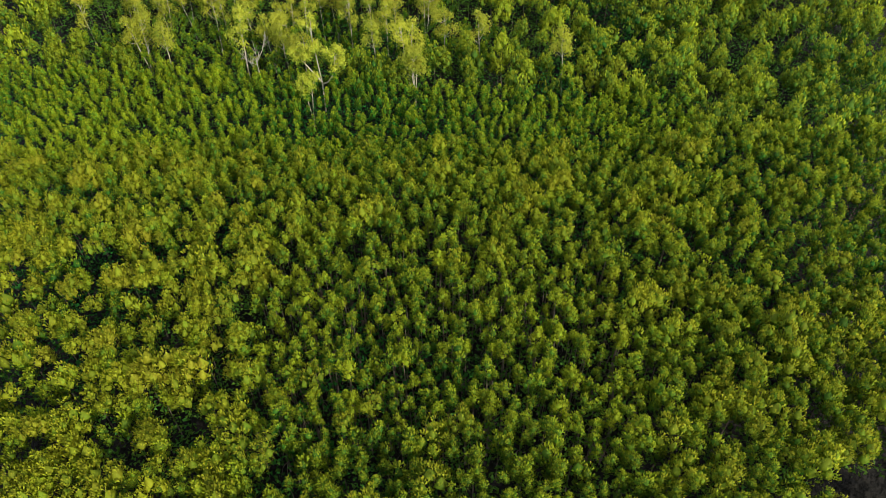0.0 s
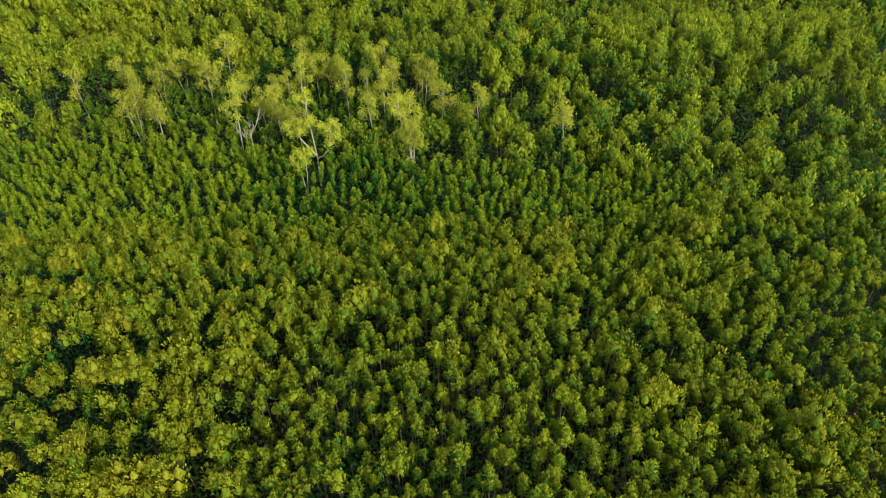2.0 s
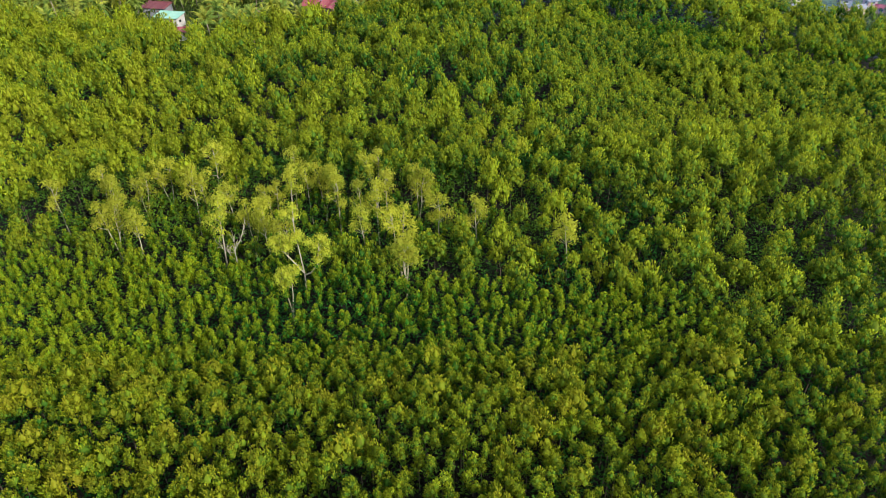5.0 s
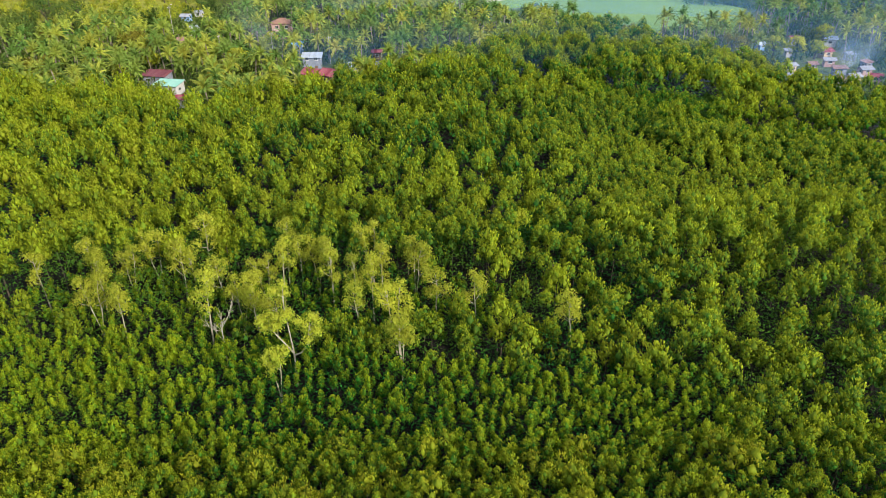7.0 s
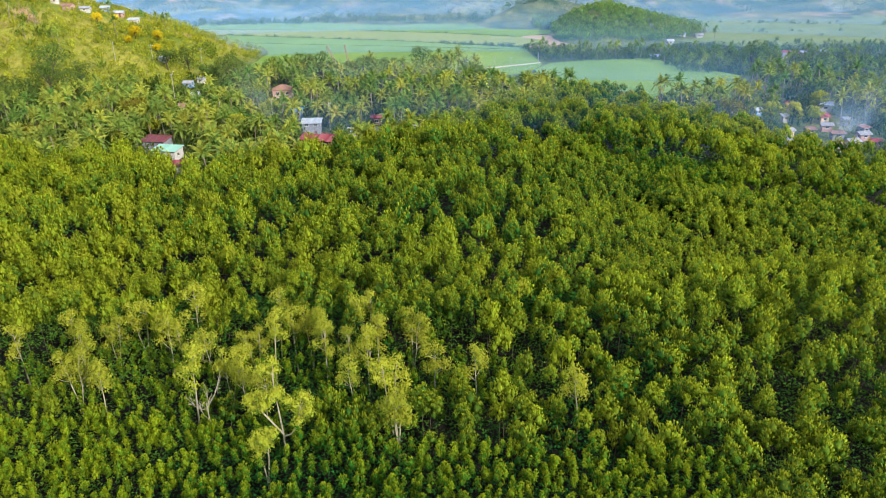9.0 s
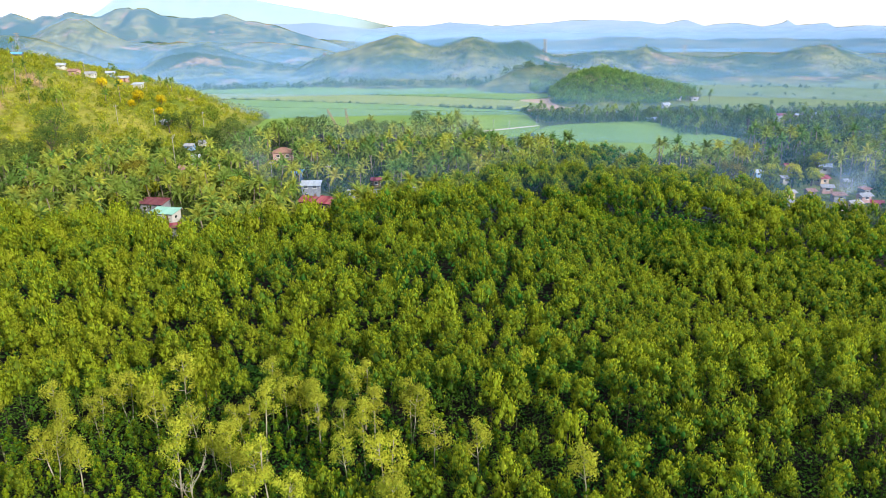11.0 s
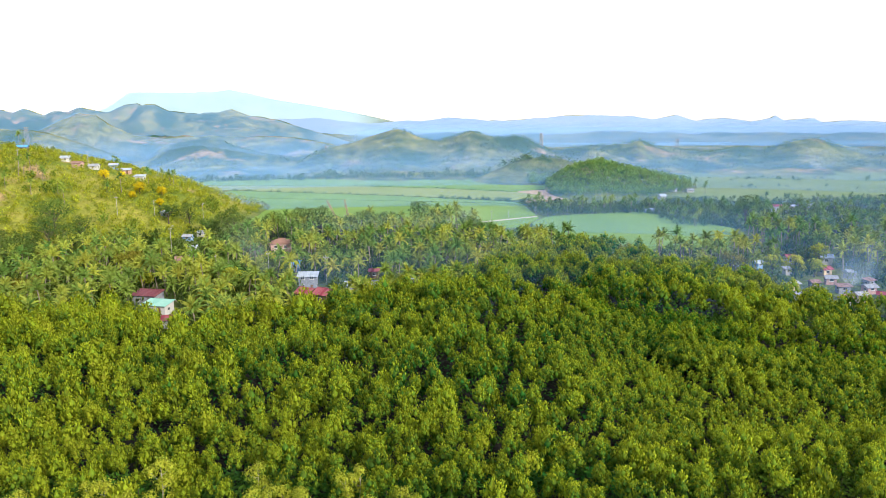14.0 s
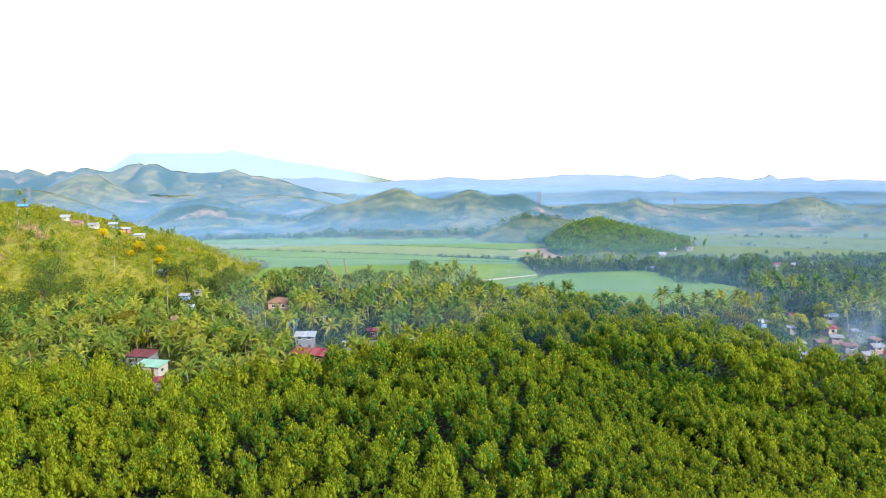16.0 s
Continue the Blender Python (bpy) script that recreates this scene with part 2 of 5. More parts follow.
def rounded(v, normals):
    """Turns leaf triangles to face along the given normals, one for each leaf, and gives normals for their corners between the two."""
    t = v.reshape(-1, 3, 3).copy()
    n = unit(normals)
    g = unit(np.cross(t[:, 1] - t[:, 0], t[:, 2] - t[:, 0]))
    flip = np.sum(g * n, 1) < 0
    t[flip] = t[flip][:, ::-1]
    g[flip] *= -1
    return t.reshape(-1, 3), np.repeat(unit(0.7 * n + 0.3 * g), 3, axis=0)


def quads(n):
    return np.arange(n * 4, dtype=np.int32).reshape(-1, 4)


def blades(v):
    """The triangles of leaves()."""
    return np.arange(len(v), dtype=np.int32).reshape(-1, 3)


def split(f):
    """Quads as triangles."""
    return f if f.shape[1] == 3 else np.concatenate([f[:, [0, 1, 2]], f[:, [0, 2, 3]]])


OCT_V = np.array([(1.0, 0, 0), (0, 1, 0), (-1, 0, 0), (0, -1, 0), (0, 0, 1), (0, 0, -1)])
OCT_F = np.array([(0, 1, 4), (1, 2, 4), (2, 3, 4), (3, 0, 4), (1, 0, 5), (2, 1, 5), (3, 2, 5), (0, 3, 5)])


def crown_shape(rng, radius, height, lobes, sprays, leaf, pointed=0.0, lobe=0.42, low=-0.3, core=0.66):
    """One crown round the origin: upright leafy lobes on an uneven ovoid, each a dense inner mass of foliage, coloured
    dark as shade, covered in sprays of three leaves.
    Returns the corners, each leaf's tone (tops yellower: new leaves and painted top light), and normals that follow the
    rounded lobes."""
    k = np.arange(lobes)
    dz = low + (1 - low) * (1 - (k + 0.5) / lobes) + rng.normal(0, 0.06, lobes)
    dz = np.clip(dz, -0.9, 1.0)
    turn = k * 2.39996 + rng.uniform(0, 6.28) + rng.normal(0, 0.35, lobes)
    w = np.sqrt(np.maximum(1 - dz ** 2, 0.02))
    d = np.stack([np.cos(turn) * w, np.sin(turn) * w, dz], 1)
    slim = (1 - pointed * np.clip(0.5 + 0.5 * dz, 0, 1))[:, None]
    c = d * np.array([radius, radius, height * 0.5]) * np.concatenate([slim, slim, np.ones_like(slim)], 1) * rng.uniform(0.55, 0.85, (lobes, 1))
    rl = lobe * radius * rng.uniform(0.75, 1.25, lobes)
    tall = np.array([1, 1, 1.75])
    q = (np.arange(sprays) + 0.3) / sprays
    ez = 1 - 1.55 * q
    ea = np.arange(sprays) * 2.39996 + rng.uniform(0, 6.28, (lobes, 1))
    ew = np.sqrt(np.maximum(1 - ez ** 2, 0))
    e = unit(np.stack([np.cos(ea) * ew, np.sin(ea) * ew, np.broadcast_to(ez, ea.shape)], -1) + rng.normal(0, 0.14, (lobes, sprays, 3)))
    e2 = e * np.concatenate([np.repeat(1 - 0.45 * np.clip(e[..., 2:], 0, 1), 2, -1), np.ones_like(e[..., 2:])], -1)
    p = c[:, None, :] + e2 * tall * rl[:, None, None] * rng.uniform(0.8, 1.08, (lobes, sprays, 1))
    n = unit(0.85 * e + 0.2 * d[:, None, :] + np.array([0, 0, 0.15]))
    # tone rises to each lobe's top: young growth and painted light together
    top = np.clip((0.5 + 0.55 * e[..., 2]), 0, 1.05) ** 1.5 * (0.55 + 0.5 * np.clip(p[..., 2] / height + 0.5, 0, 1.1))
    p, n, top, e = p.reshape(-1, 3), n.reshape(-1, 3), top.ravel(), e.reshape(-1, 3)
    axis = unit(0.55 * e + np.array([0, 0, 1.2]))
    a1 = unit(np.cross(axis, np.array([0.31, 0.93, 0.2])))
    a2 = np.cross(axis, a1)
    verts, norms = [], []
    start = rng.uniform(0, 6.28, len(p))[:, None]
    for q in range(3):
        ang = start + q * 2.094 + rng.normal(0, 0.2, start.shape)
        out = a1 * np.cos(ang) + a2 * np.sin(ang)
        along = unit(axis * rng.uniform(0.9, 1.8, start.shape) + out * 0.6)
        side = np.cross(along, unit(out - along * np.sum(out * along, 1, keepdims=True)))
        ln = leaf * rng.uniform(0.75, 1.3, start.shape)
        foot = p + out * leaf * 0.25
        t = np.stack([foot + along * ln + side * ln * 0.28, foot - along * ln * 0.3, foot + along * ln * 0.75 - side * ln * 0.28], 1)
        g = unit(np.cross(t[:, 1] - t[:, 0], t[:, 2] - t[:, 0]))
        flip = np.sum(g * n, 1) < 0
        t[flip] = t[flip][:, ::-1]
        g[flip] *= -1
        verts.append(t)
        norms.append(unit(0.75 * n + 0.25 * g))
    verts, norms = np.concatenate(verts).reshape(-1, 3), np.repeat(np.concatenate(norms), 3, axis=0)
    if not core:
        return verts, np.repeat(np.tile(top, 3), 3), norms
    # inner mass held near dark green: the shade inside each lobe, painted
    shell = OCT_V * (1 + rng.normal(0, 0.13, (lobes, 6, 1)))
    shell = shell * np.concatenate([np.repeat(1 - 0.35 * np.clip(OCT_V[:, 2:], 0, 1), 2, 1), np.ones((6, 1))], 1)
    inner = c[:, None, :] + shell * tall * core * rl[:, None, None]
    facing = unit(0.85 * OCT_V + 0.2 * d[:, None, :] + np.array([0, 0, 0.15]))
    fresh_lit = np.clip(0.5 + 0.55 * OCT_V[:, 2], 0, 1.05) ** 1.5 * (0.5 + 0.5 * np.clip(inner[..., 2] / height + 0.5, 0, 1.1))
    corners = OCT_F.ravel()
    return (np.concatenate([verts, inner[:, corners].reshape(-1, 3)]), np.concatenate([np.repeat(np.tile(top, 3), 3), 0.15 * fresh_lit[:, corners].ravel()]),
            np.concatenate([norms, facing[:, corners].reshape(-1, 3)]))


def tube(path, radii, sides=6):
    """A tapered tube along a path, as arrays."""
    path = np.asarray(path, float)
    t = unit(np.gradient(path, axis=0))
    a = np.cross(t, np.array([0.31, 0.93, 0.2]))
    a = unit(a)
    b = np.cross(t, a)
    ang = np.arange(sides) / sides * 2 * np.pi
    v = path[:, None, :] + (a[:, None, :] * np.cos(ang)[None, :, None] + b[:, None, :] * np.sin(ang)[None, :, None]) * np.asarray(radii)[:, None, None]
    n = len(path)
    i, j = np.meshgrid(np.arange(n - 1), np.arange(sides), indexing="ij")
    f = np.stack([i * sides + j, i * sides + (j + 1) % sides, (i + 1) * sides + (j + 1) % sides, (i + 1) * sides + j], -1).reshape(-1, 4)
    return v.reshape(-1, 3), f.astype(np.int32)


def gather(pieces):
    """Joins (verts, faces) pairs."""
    vs, fs, base = [], [], 0
    mixed = any(f.shape[1] == 3 for v, f in pieces)
    for v, f in pieces:
        vs.append(v)
        fs.append((split(f) if mixed else f) + base)
        base += len(v)
    return np.concatenate(vs), np.concatenate(fs)


def scatter(templates, xs, ys, zs, scales, tints, rng, stretch=None):
    """Copies templates (verts, faces, new-leaf and top-light tone, normals) to places, turned at random, as arrays:
    verts, faces, a tint for each plant, that tone, normals.
    """
    n = len(xs)
    pick = rng.integers(0, len(templates), n)
    turn = rng.uniform(0, 2 * np.pi, n)
    stretch = np.ones(n) if stretch is None else stretch
    rows = []
    for k, (v, f, g, nr) in enumerate(templates):
        idx = np.nonzero(pick == k)[0]
        if not len(idx):
            continue
        c, s = np.cos(turn[idx])[:, None], np.sin(turn[idx])[:, None]
        sc = scales[idx][:, None]
        X = (v[None, :, 0] * c - v[None, :, 1] * s) * sc + xs[idx][:, None]
        Y = (v[None, :, 0] * s + v[None, :, 1] * c) * sc + ys[idx][:, None]
        Z = v[None, :, 2] * sc * stretch[idx][:, None] + zs[idx][:, None]
        faces = (f[None] + (np.arange(len(idx)) * len(v))[:, None, None]).reshape(-1, f.shape[1])
        N = np.stack([nr[None, :, 0] * c - nr[None, :, 1] * s, nr[None, :, 0] * s + nr[None, :, 1] * c, np.repeat(nr[None, :, 2], len(idx), 0)], -1)
        rows.append((np.stack([X, Y, Z], -1).reshape(-1, 3), faces, np.repeat(tints[idx], len(v)), np.tile(g, len(idx)), N.reshape(-1, 3)))
    return merged(rows)


def merged(rows):
    """Joins what scatter() returns."""
    base = np.cumsum([0] + [len(r[0]) for r in rows[:-1]])
    return tuple(np.concatenate(c) for c in ([r[0] for r in rows], [r[1] + b for r, b in zip(rows, base)], [r[2] for r in rows], [r[3] for r in rows], [r[4] for r in rows]))


def plain_template(v, f):
    return v, f, np.zeros(len(v)), np.zeros_like(v)


def value_noise(x, y, scale, seed=0, octaves=4):
    """Smooth fractal noise on arrays, 0 to 1."""
    total, amp, norm = np.zeros_like(x, float), 1.0, 0.0
    for o in range(octaves):
        u, v = x / scale + 17.3 * seed + 3.1 * o, y / scale - 9.7 * seed + 5.7 * o
        i, j = np.floor(u), np.floor(v)
        fu, fv = u - i, v - j
        fu, fv = fu * fu * (3 - 2 * fu), fv * fv * (3 - 2 * fv)

        def corner(a, b):
            h = np.sin(a * 127.1 + b * 311.7 + seed * 74.7) * 43758.5453
            return h - np.floor(h)
        total += amp * ((corner(i, j) * (1 - fu) + corner(i + 1, j) * fu) * (1 - fv) + (corner(i, j + 1) * (1 - fu) + corner(i + 1, j + 1) * fu) * fv)
        norm += amp
        amp, scale = amp * 0.5, scale * 0.5
    return total / norm


def smooth(a, b, x):
    t = np.clip((x - a) / (b - a), 0, 1)
    return t * t * (3 - 2 * t)


# ---- the lie of the land ----
# ridges: depth, spread, bearings (x / y) and the crest heights along them
RIDGES = [
    (4500, 420, 0.05, 500, [-0.56, -0.49, -0.4493, -0.4206, -0.3771, -0.3293, -0.2813, -0.2417, -0.194, -0.13, -0.0578, 0.0],
     [20, 110, 187, 265, 245, 247, 267, 226, 185, 139, 64, 10]),
    (2900, 620, 0.6, 130, [-0.8, -0.5, -0.2578, -0.1938, -0.1618, -0.1298, -0.0817, -0.0333, -0.0131, 0.0232, 0.0636, 0.0797, 0.1121, 0.2012, 0.2826, 0.3152, 0.3477, 0.3765, 0.4132, 0.4543, 0.4853, 0.4884, 0.5019, 0.5444, 0.5571, 0.6022, 0.6585, 0.85],
     [60, 62, 69, 70, 73.5, 61, 48, 63, 58, 71, 65, 56, 57, 76, 69, 56, 72, 48, 61, 43, 59, 68, 47, 57.5, 38, 47, 33, 30]),
    (1650, 250, 0.85, 64, [-1.0, -0.7187, -0.6013, -0.5781, -0.5619, -0.5352, -0.523, -0.5035, -0.4836, -0.4445, -0.4245, -0.4047, -0.3827, -0.3619, -0.3305, -0.3068, -0.2789, -0.2475, -0.2159, -0.1608, -0.0973],
     [70, 78, 86, 80, 91.6, 75.6, 86, 82, 88, 82, 92, 97, 95.5, 81, 75, 75, 81, 69, 60, 31, 0]),
    (1250, 150, 0.85, 62, [-1.0, -0.6769, -0.5532, -0.521, -0.4969, -0.4811, -0.4618, -0.4429, -0.4122, -0.3654, -0.3021, -0.247, -0.1916, -0.1443, -0.0968],
     [40, 51, 35, 55, 67, 71, 67, 51, 34, 26, 32, 29, 26, 14, 0]),
    (950, 120, 0.8, 48, [-1.0, -0.6713, -0.5946, -0.5638, -0.5255, -0.4873, -0.4416, -0.3948, -0.3707, -0.3469, -0.3155, -0.2843, -0.2534, -0.2222, -0.1595],
     [50, 55, 48, 46, 39, 28, 12, 8, 21, 28, 31, 27, 16, 8, 0]),
    (850, 105, 0.8, 42, [-0.1901, -0.1582, -0.1266, -0.0949, -0.0634, -0.0475, -0.028, -0.0124, 0.0113, 0.0311, 0.0548, 0.0785, 0.118, 0.1379, 0.1658, 0.1975, 0.2373, 0.2771, 0.2929, 0.3171, 0.3491, 0.3893, 0.4292, 0.4613, 0.4812, 0.5091, 0.5411, 0.5738, 0.6227, 0.6387, 0.6626, 0.7108, 0.9],
     [0, 17, 25, 32, 39, 43, 39, 33, 31, 36, 39, 34, 35, 30, 16, 19, 22, 25, 29, 20, 16, 13, 19, 16, 20, 27, 29, 21, 11, 15, 20, 25, 20]),
    (640, 42, 0.35, 40, [0.055, 0.0698, 0.0934, 0.1092, 0.1328, 0.1564, 0.18, 0.2036, 0.2353, 0.27], [0, 4, 10, 15, 18, 20, 18.5, 15, 8, 0]),
    (545, 42, 0.2, 40, [0.155, 0.172, 0.187, 0.2147, 0.2333, 0.265, 0.304, 0.344, 0.372], [0, 6, 12.5, 17, 19, 14, 9.5, 4, 0]),
]


def gullies(x, y, grain):
    """0 along the spurs, 1 in the gullies between them; they run down the slopes."""
    return np.clip(np.abs(value_noise(x + 3 * grain * (value_noise(x, y, grain * 2, 23, 2) - 0.5), y * 0.7, grain, 15, 5) * 2 - 1) * 1.9, 0, 1)


def crest_line(x, y, depth, grain, bearings, heights):
    top = np.interp(x / np.maximum(y, 1.0), bearings, heights, left=0 if depth in (850, 640, 545, 4500) else heights[0], right=0)
    return top * (1 + 0.13 * (value_noise(x * depth / np.maximum(y, 1.0), np.full_like(x, depth), grain * 0.45, 19, 4) - 0.5))


def ridge_height(x, y, depth, spread, rough, grain, bearings, heights):
    """A range across the view: crest line as given, flanks cut by gullies and spurs."""
    top = crest_line(x, y, depth, grain, bearings, heights)
    bend = 0.5 * spread * (value_noise(x, y, grain * 2.4, 7, 2) - 0.5)
    crest = np.exp(-np.abs((y + bend - depth) / spread) ** 1.7)
    return top * crest * (1 - rough * gullies(x, y, grain) * np.clip(2.0 * (1 - crest), 0.05, 1.0))


def land(x, y):
    x, y = np.asarray(x, float), np.asarray(y, float)
    ridge = np.interp(x, [-420, -300, -224, -207, -192, -181, -166, -152, -137, -126, -117, -108, -99, -88], [58, 48, 39, 36, 32, 29, 26, 22.5, 19, 14.5, 10, 6, 2.5, 0])
    z = ridge * smooth(272, 385, y) * (1 - smooth(405, 500, y)) * (0.9 + 0.2 * value_noise(x, y, 50, 2))
    for row in RIDGES:
        z = np.maximum(z, ridge_height(x, y, *row))
    z += smooth(200, 330, y) * 0.8 * value_noise(x, y, 30, 1) + 4 * smooth(760, 1100, y) * value_noise(x, y, 90, 4)
    return z - 0.25 * value_noise(x, y, 6, 6) * smooth(260, 150, y)


def build_ground():
    front = np.radians(np.linspace(-44, 44, 290))
    back = np.radians(np.linspace(44, 316, 46))[1:-1]
    ang = np.concatenate([front, back])
    radii = np.concatenate([np.linspace(6, 280, 24), np.geomspace(284, 1000, 100), np.geomspace(1010, 2000, 72), np.geomspace(2030, 4800, 46)])
    A, R = np.meshgrid(ang, radii)
    X, Y = np.sin(A) * R, np.cos(A) * R
    Z = land(X, Y)
    v = np.stack([X, Y, Z], -1).reshape(-1, 3)
    n, k = len(radii), len(ang)
    i, j = np.meshgrid(np.arange(n - 1), np.arange(k), indexing="ij")
    f = np.stack([i * k + j, i * k + (j + 1) % k, (i + 1) * k + (j + 1) % k, (i + 1) * k + j], -1).reshape(-1, 4)
    hub = np.arange(k)
    v = np.concatenate([v, [[0, 0, 0]]])
    cap = np.stack([np.full(k // 2, len(v) - 1), hub[0:k // 2 * 2:2], np.roll(hub, -1)[0:k // 2 * 2:2], np.roll(hub, -2)[0:k // 2 * 2:2]], -1)[:, ::-1]
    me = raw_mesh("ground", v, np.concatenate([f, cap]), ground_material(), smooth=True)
    x, y, z = v[:, 0], v[:, 1], v[:, 2]
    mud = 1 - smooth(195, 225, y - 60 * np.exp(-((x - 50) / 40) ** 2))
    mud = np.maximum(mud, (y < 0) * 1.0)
    hill = smooth(1.5, 6, z) * (y < 500)
    far = smooth(495, 530, y)
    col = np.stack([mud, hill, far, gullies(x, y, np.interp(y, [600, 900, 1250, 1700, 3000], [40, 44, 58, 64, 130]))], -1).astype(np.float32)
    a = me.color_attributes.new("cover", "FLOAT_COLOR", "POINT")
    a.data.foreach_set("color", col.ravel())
    return tagged(new("ground", me), "dark mangrove mud running into grassy flats and green hazy hills", "ground", kind="structure")


build_ground()


# ---- mangrove forest ----
EDGE_X = [-130, -96, -73, -54, -44, -26, -8, 11, 26, 50, 65, 75, 83, 88, 92, 101, 140]
EDGE_Y = [190, 184, 186, 172, 180, 187, 198, 217, 246, 270, 262, 242, 228, 204, 187, 177, 165]


def forest_edge(x):
    return np.interp(x, EDGE_X, EDGE_Y)


def carpet_rim(x):
    """The far rim of the even young growth on the right, above a low strip."""
    return np.interp(x, [22, 44, 48, 60, 71, 78, 100, 140], [172, 172, 152, 146, 142, 135, 122, 100])


def stand_height(x, y):
    """Height of the canopy above the mud."""
    h = 7.2 + 1.2 * (value_noise(x, y, 14, 11, 2) - 0.5)
    sap = smooth(56, 64, y) * (1 - smooth(80, 90, y + 0.12 * x)) * (1 - smooth(18, 34, x))
    h = h - 1.6 * sap
    old = smooth(88, 108, y + 0.10 * np.abs(x))
    h = h + old * (2.2 + 2.4 * (value_noise(x, y, 22, 12, 3) - 0.5) * 2)
    rim = carpet_rim(x)
    carpet = smooth(22, 34, x) * smooth(112, 122, y) * (1 - smooth(rim, rim + 1.5, y))
    h = h * (1 - carpet) + carpet * (7.2 + 3.4 * smooth(rim - 30, rim, y))
    strip = smooth(38, 46, x) * smooth(rim + 0.5, rim + 2.5, y) * (1 - smooth(rim + 12, rim + 20, y))
    h = h - 4.0 * strip + 2.0 * smooth(38, 46, x) * smooth(rim + 14, rim + 24, y) * (1 - smooth(rim + 50, rim + 70, y))
    return h + 1.2 * smooth(176, 196, y) + 1.6 * (value_noise(x, y, 16, 13, 2) - 0.5) * smooth(150, 180, y)


def seedlings(x0, x1, y0, y1, gap, rng, jitter=0.5):
    xs = np.arange(x0, x1, gap)
    ys = np.arange(y0, y1, gap * 0.87)
    X, Y = np.meshgrid(xs, ys)
    X[1::2] += gap / 2
    X = X + rng.uniform(-jitter, jitter, X.shape) * gap
    Y = Y + rng.uniform(-jitter, jitter, Y.shape) * gap
    return X.ravel(), Y.ravel()


def inside_view(x, y, margin=4.0):
    return np.abs(x) < 0.643 * np.hypot(np.maximum(y - 8, 0), 46) + margin


rng = np.random.default_rng(5)
def crowns(count, radius, height, lobes, sprays, leaf, **shape):
    out = []
    for k in range(count):
        v, g, n = crown_shape(rng, radius, height, lobes, sprays, leaf, **shape)
        out.append((v, blades(v), g, n))
    return out


near_crowns = crowns(7, 0.60, 2.7, 4, 21, 0.16, pointed=0.3, lobe=0.54) + crowns(5, 0.40, 2.9, 3, 26, 0.16, pointed=0.3, lobe=0.82)
spire_crowns = crowns(10, 0.34, 2.9, 3, 20, 0.15, pointed=0.4, lobe=0.86)
mid_crowns = crowns(10, 1.26, 3.9, 9, 14, 0.24, pointed=0.2, lobe=0.36, low=-0.5)
old_crowns = crowns(9, 1.60, 4.5, 9, 11, 0.35, pointed=0.2, lobe=0.35, low=-0.5)
wide_crowns = crowns(7, 1.70, 3.8, 9, 11, 0.36, pointed=0.1, lobe=0.37)
broad_crowns = crowns(8, 1.15, 2.3, 6, 22, 0.19, lobe=0.42, low=-0.2)
carpet_crowns = crowns(6, 0.85, 2.8, 4, 12, 0.24, pointed=0.2, lobe=0.48, low=-0.4)

PALE_SPOTS = [(-8.8, 88.0), (-9.9, 95.1), (-6.6, 96.1), (-13.8, 100.3), (-16.1, 101.5), (-21.0, 104.6), (-20.1, 96.8), (-32.0, 104.1), (-38.7, 102.6), (-41.5, 99.8), (-47.4, 100.5),
              (-51.5, 96.2), (-27.5, 95.6), (-21.8, 89.6), (-8.6, 104.2), (16.8, 84.5), (-18.0, 100.6), (-33.6, 97.8)]
PALE_SPOTS += [(-44.5 + 3.9 * i + 1.7 * math.sin(5.1 * i), 91.5 + 6.5 * math.sin(2.3 * i + 1.0) + 0.12 * i) for i in range(14)]
HERO_SPOTS = [(-15.8, 80.8), (-16.7, 77.3), (-3.5, 81.6), (-24.9, 84.4)]


def clear_of(x, y, spots, r):
    ok = np.ones(len(x), bool)
    for sx, sy in spots:
        ok &= np.hypot(x - sx, (y - sy) * 0.8) > r
    return ok


def glade(x, y):
    """Open ground among the pale trees, where only low plants stand."""
    return (((x + 21) / 34) ** 2 + ((y - 93.5) / 8.5) ** 2 < 1) & (value_noise(x, y, 7, 21, 2) > 0.34)


def trunk_template(h=1.0, r=0.06):
    return tube([(0, 0, -0.3), (0.05, 0.02, h * 0.5), (0, 0, h)], [r * 1.3, r, r * 0.6], 4)


STAND_X, STAND_Y = (-16.0, 16.0), (28.0, 48.0)
forest_parts, trunk_parts = [], []
singles = []


def golden_stand(x, y):
    """Where the broader, golden trees stand: on the left towards the shore, and a few by the creek."""
    n = value_noise(x, y, 9, 24, 2)
    left = smooth(-2, -24, x) * (1 - smooth(46, 66, y))
    creek = 0.6 * smooth(12, 24, x) * (1 - smooth(36, 46, y))
    return np.clip(np.maximum(left, creek) * (0.35 + 1.3 * n), 0, 1)


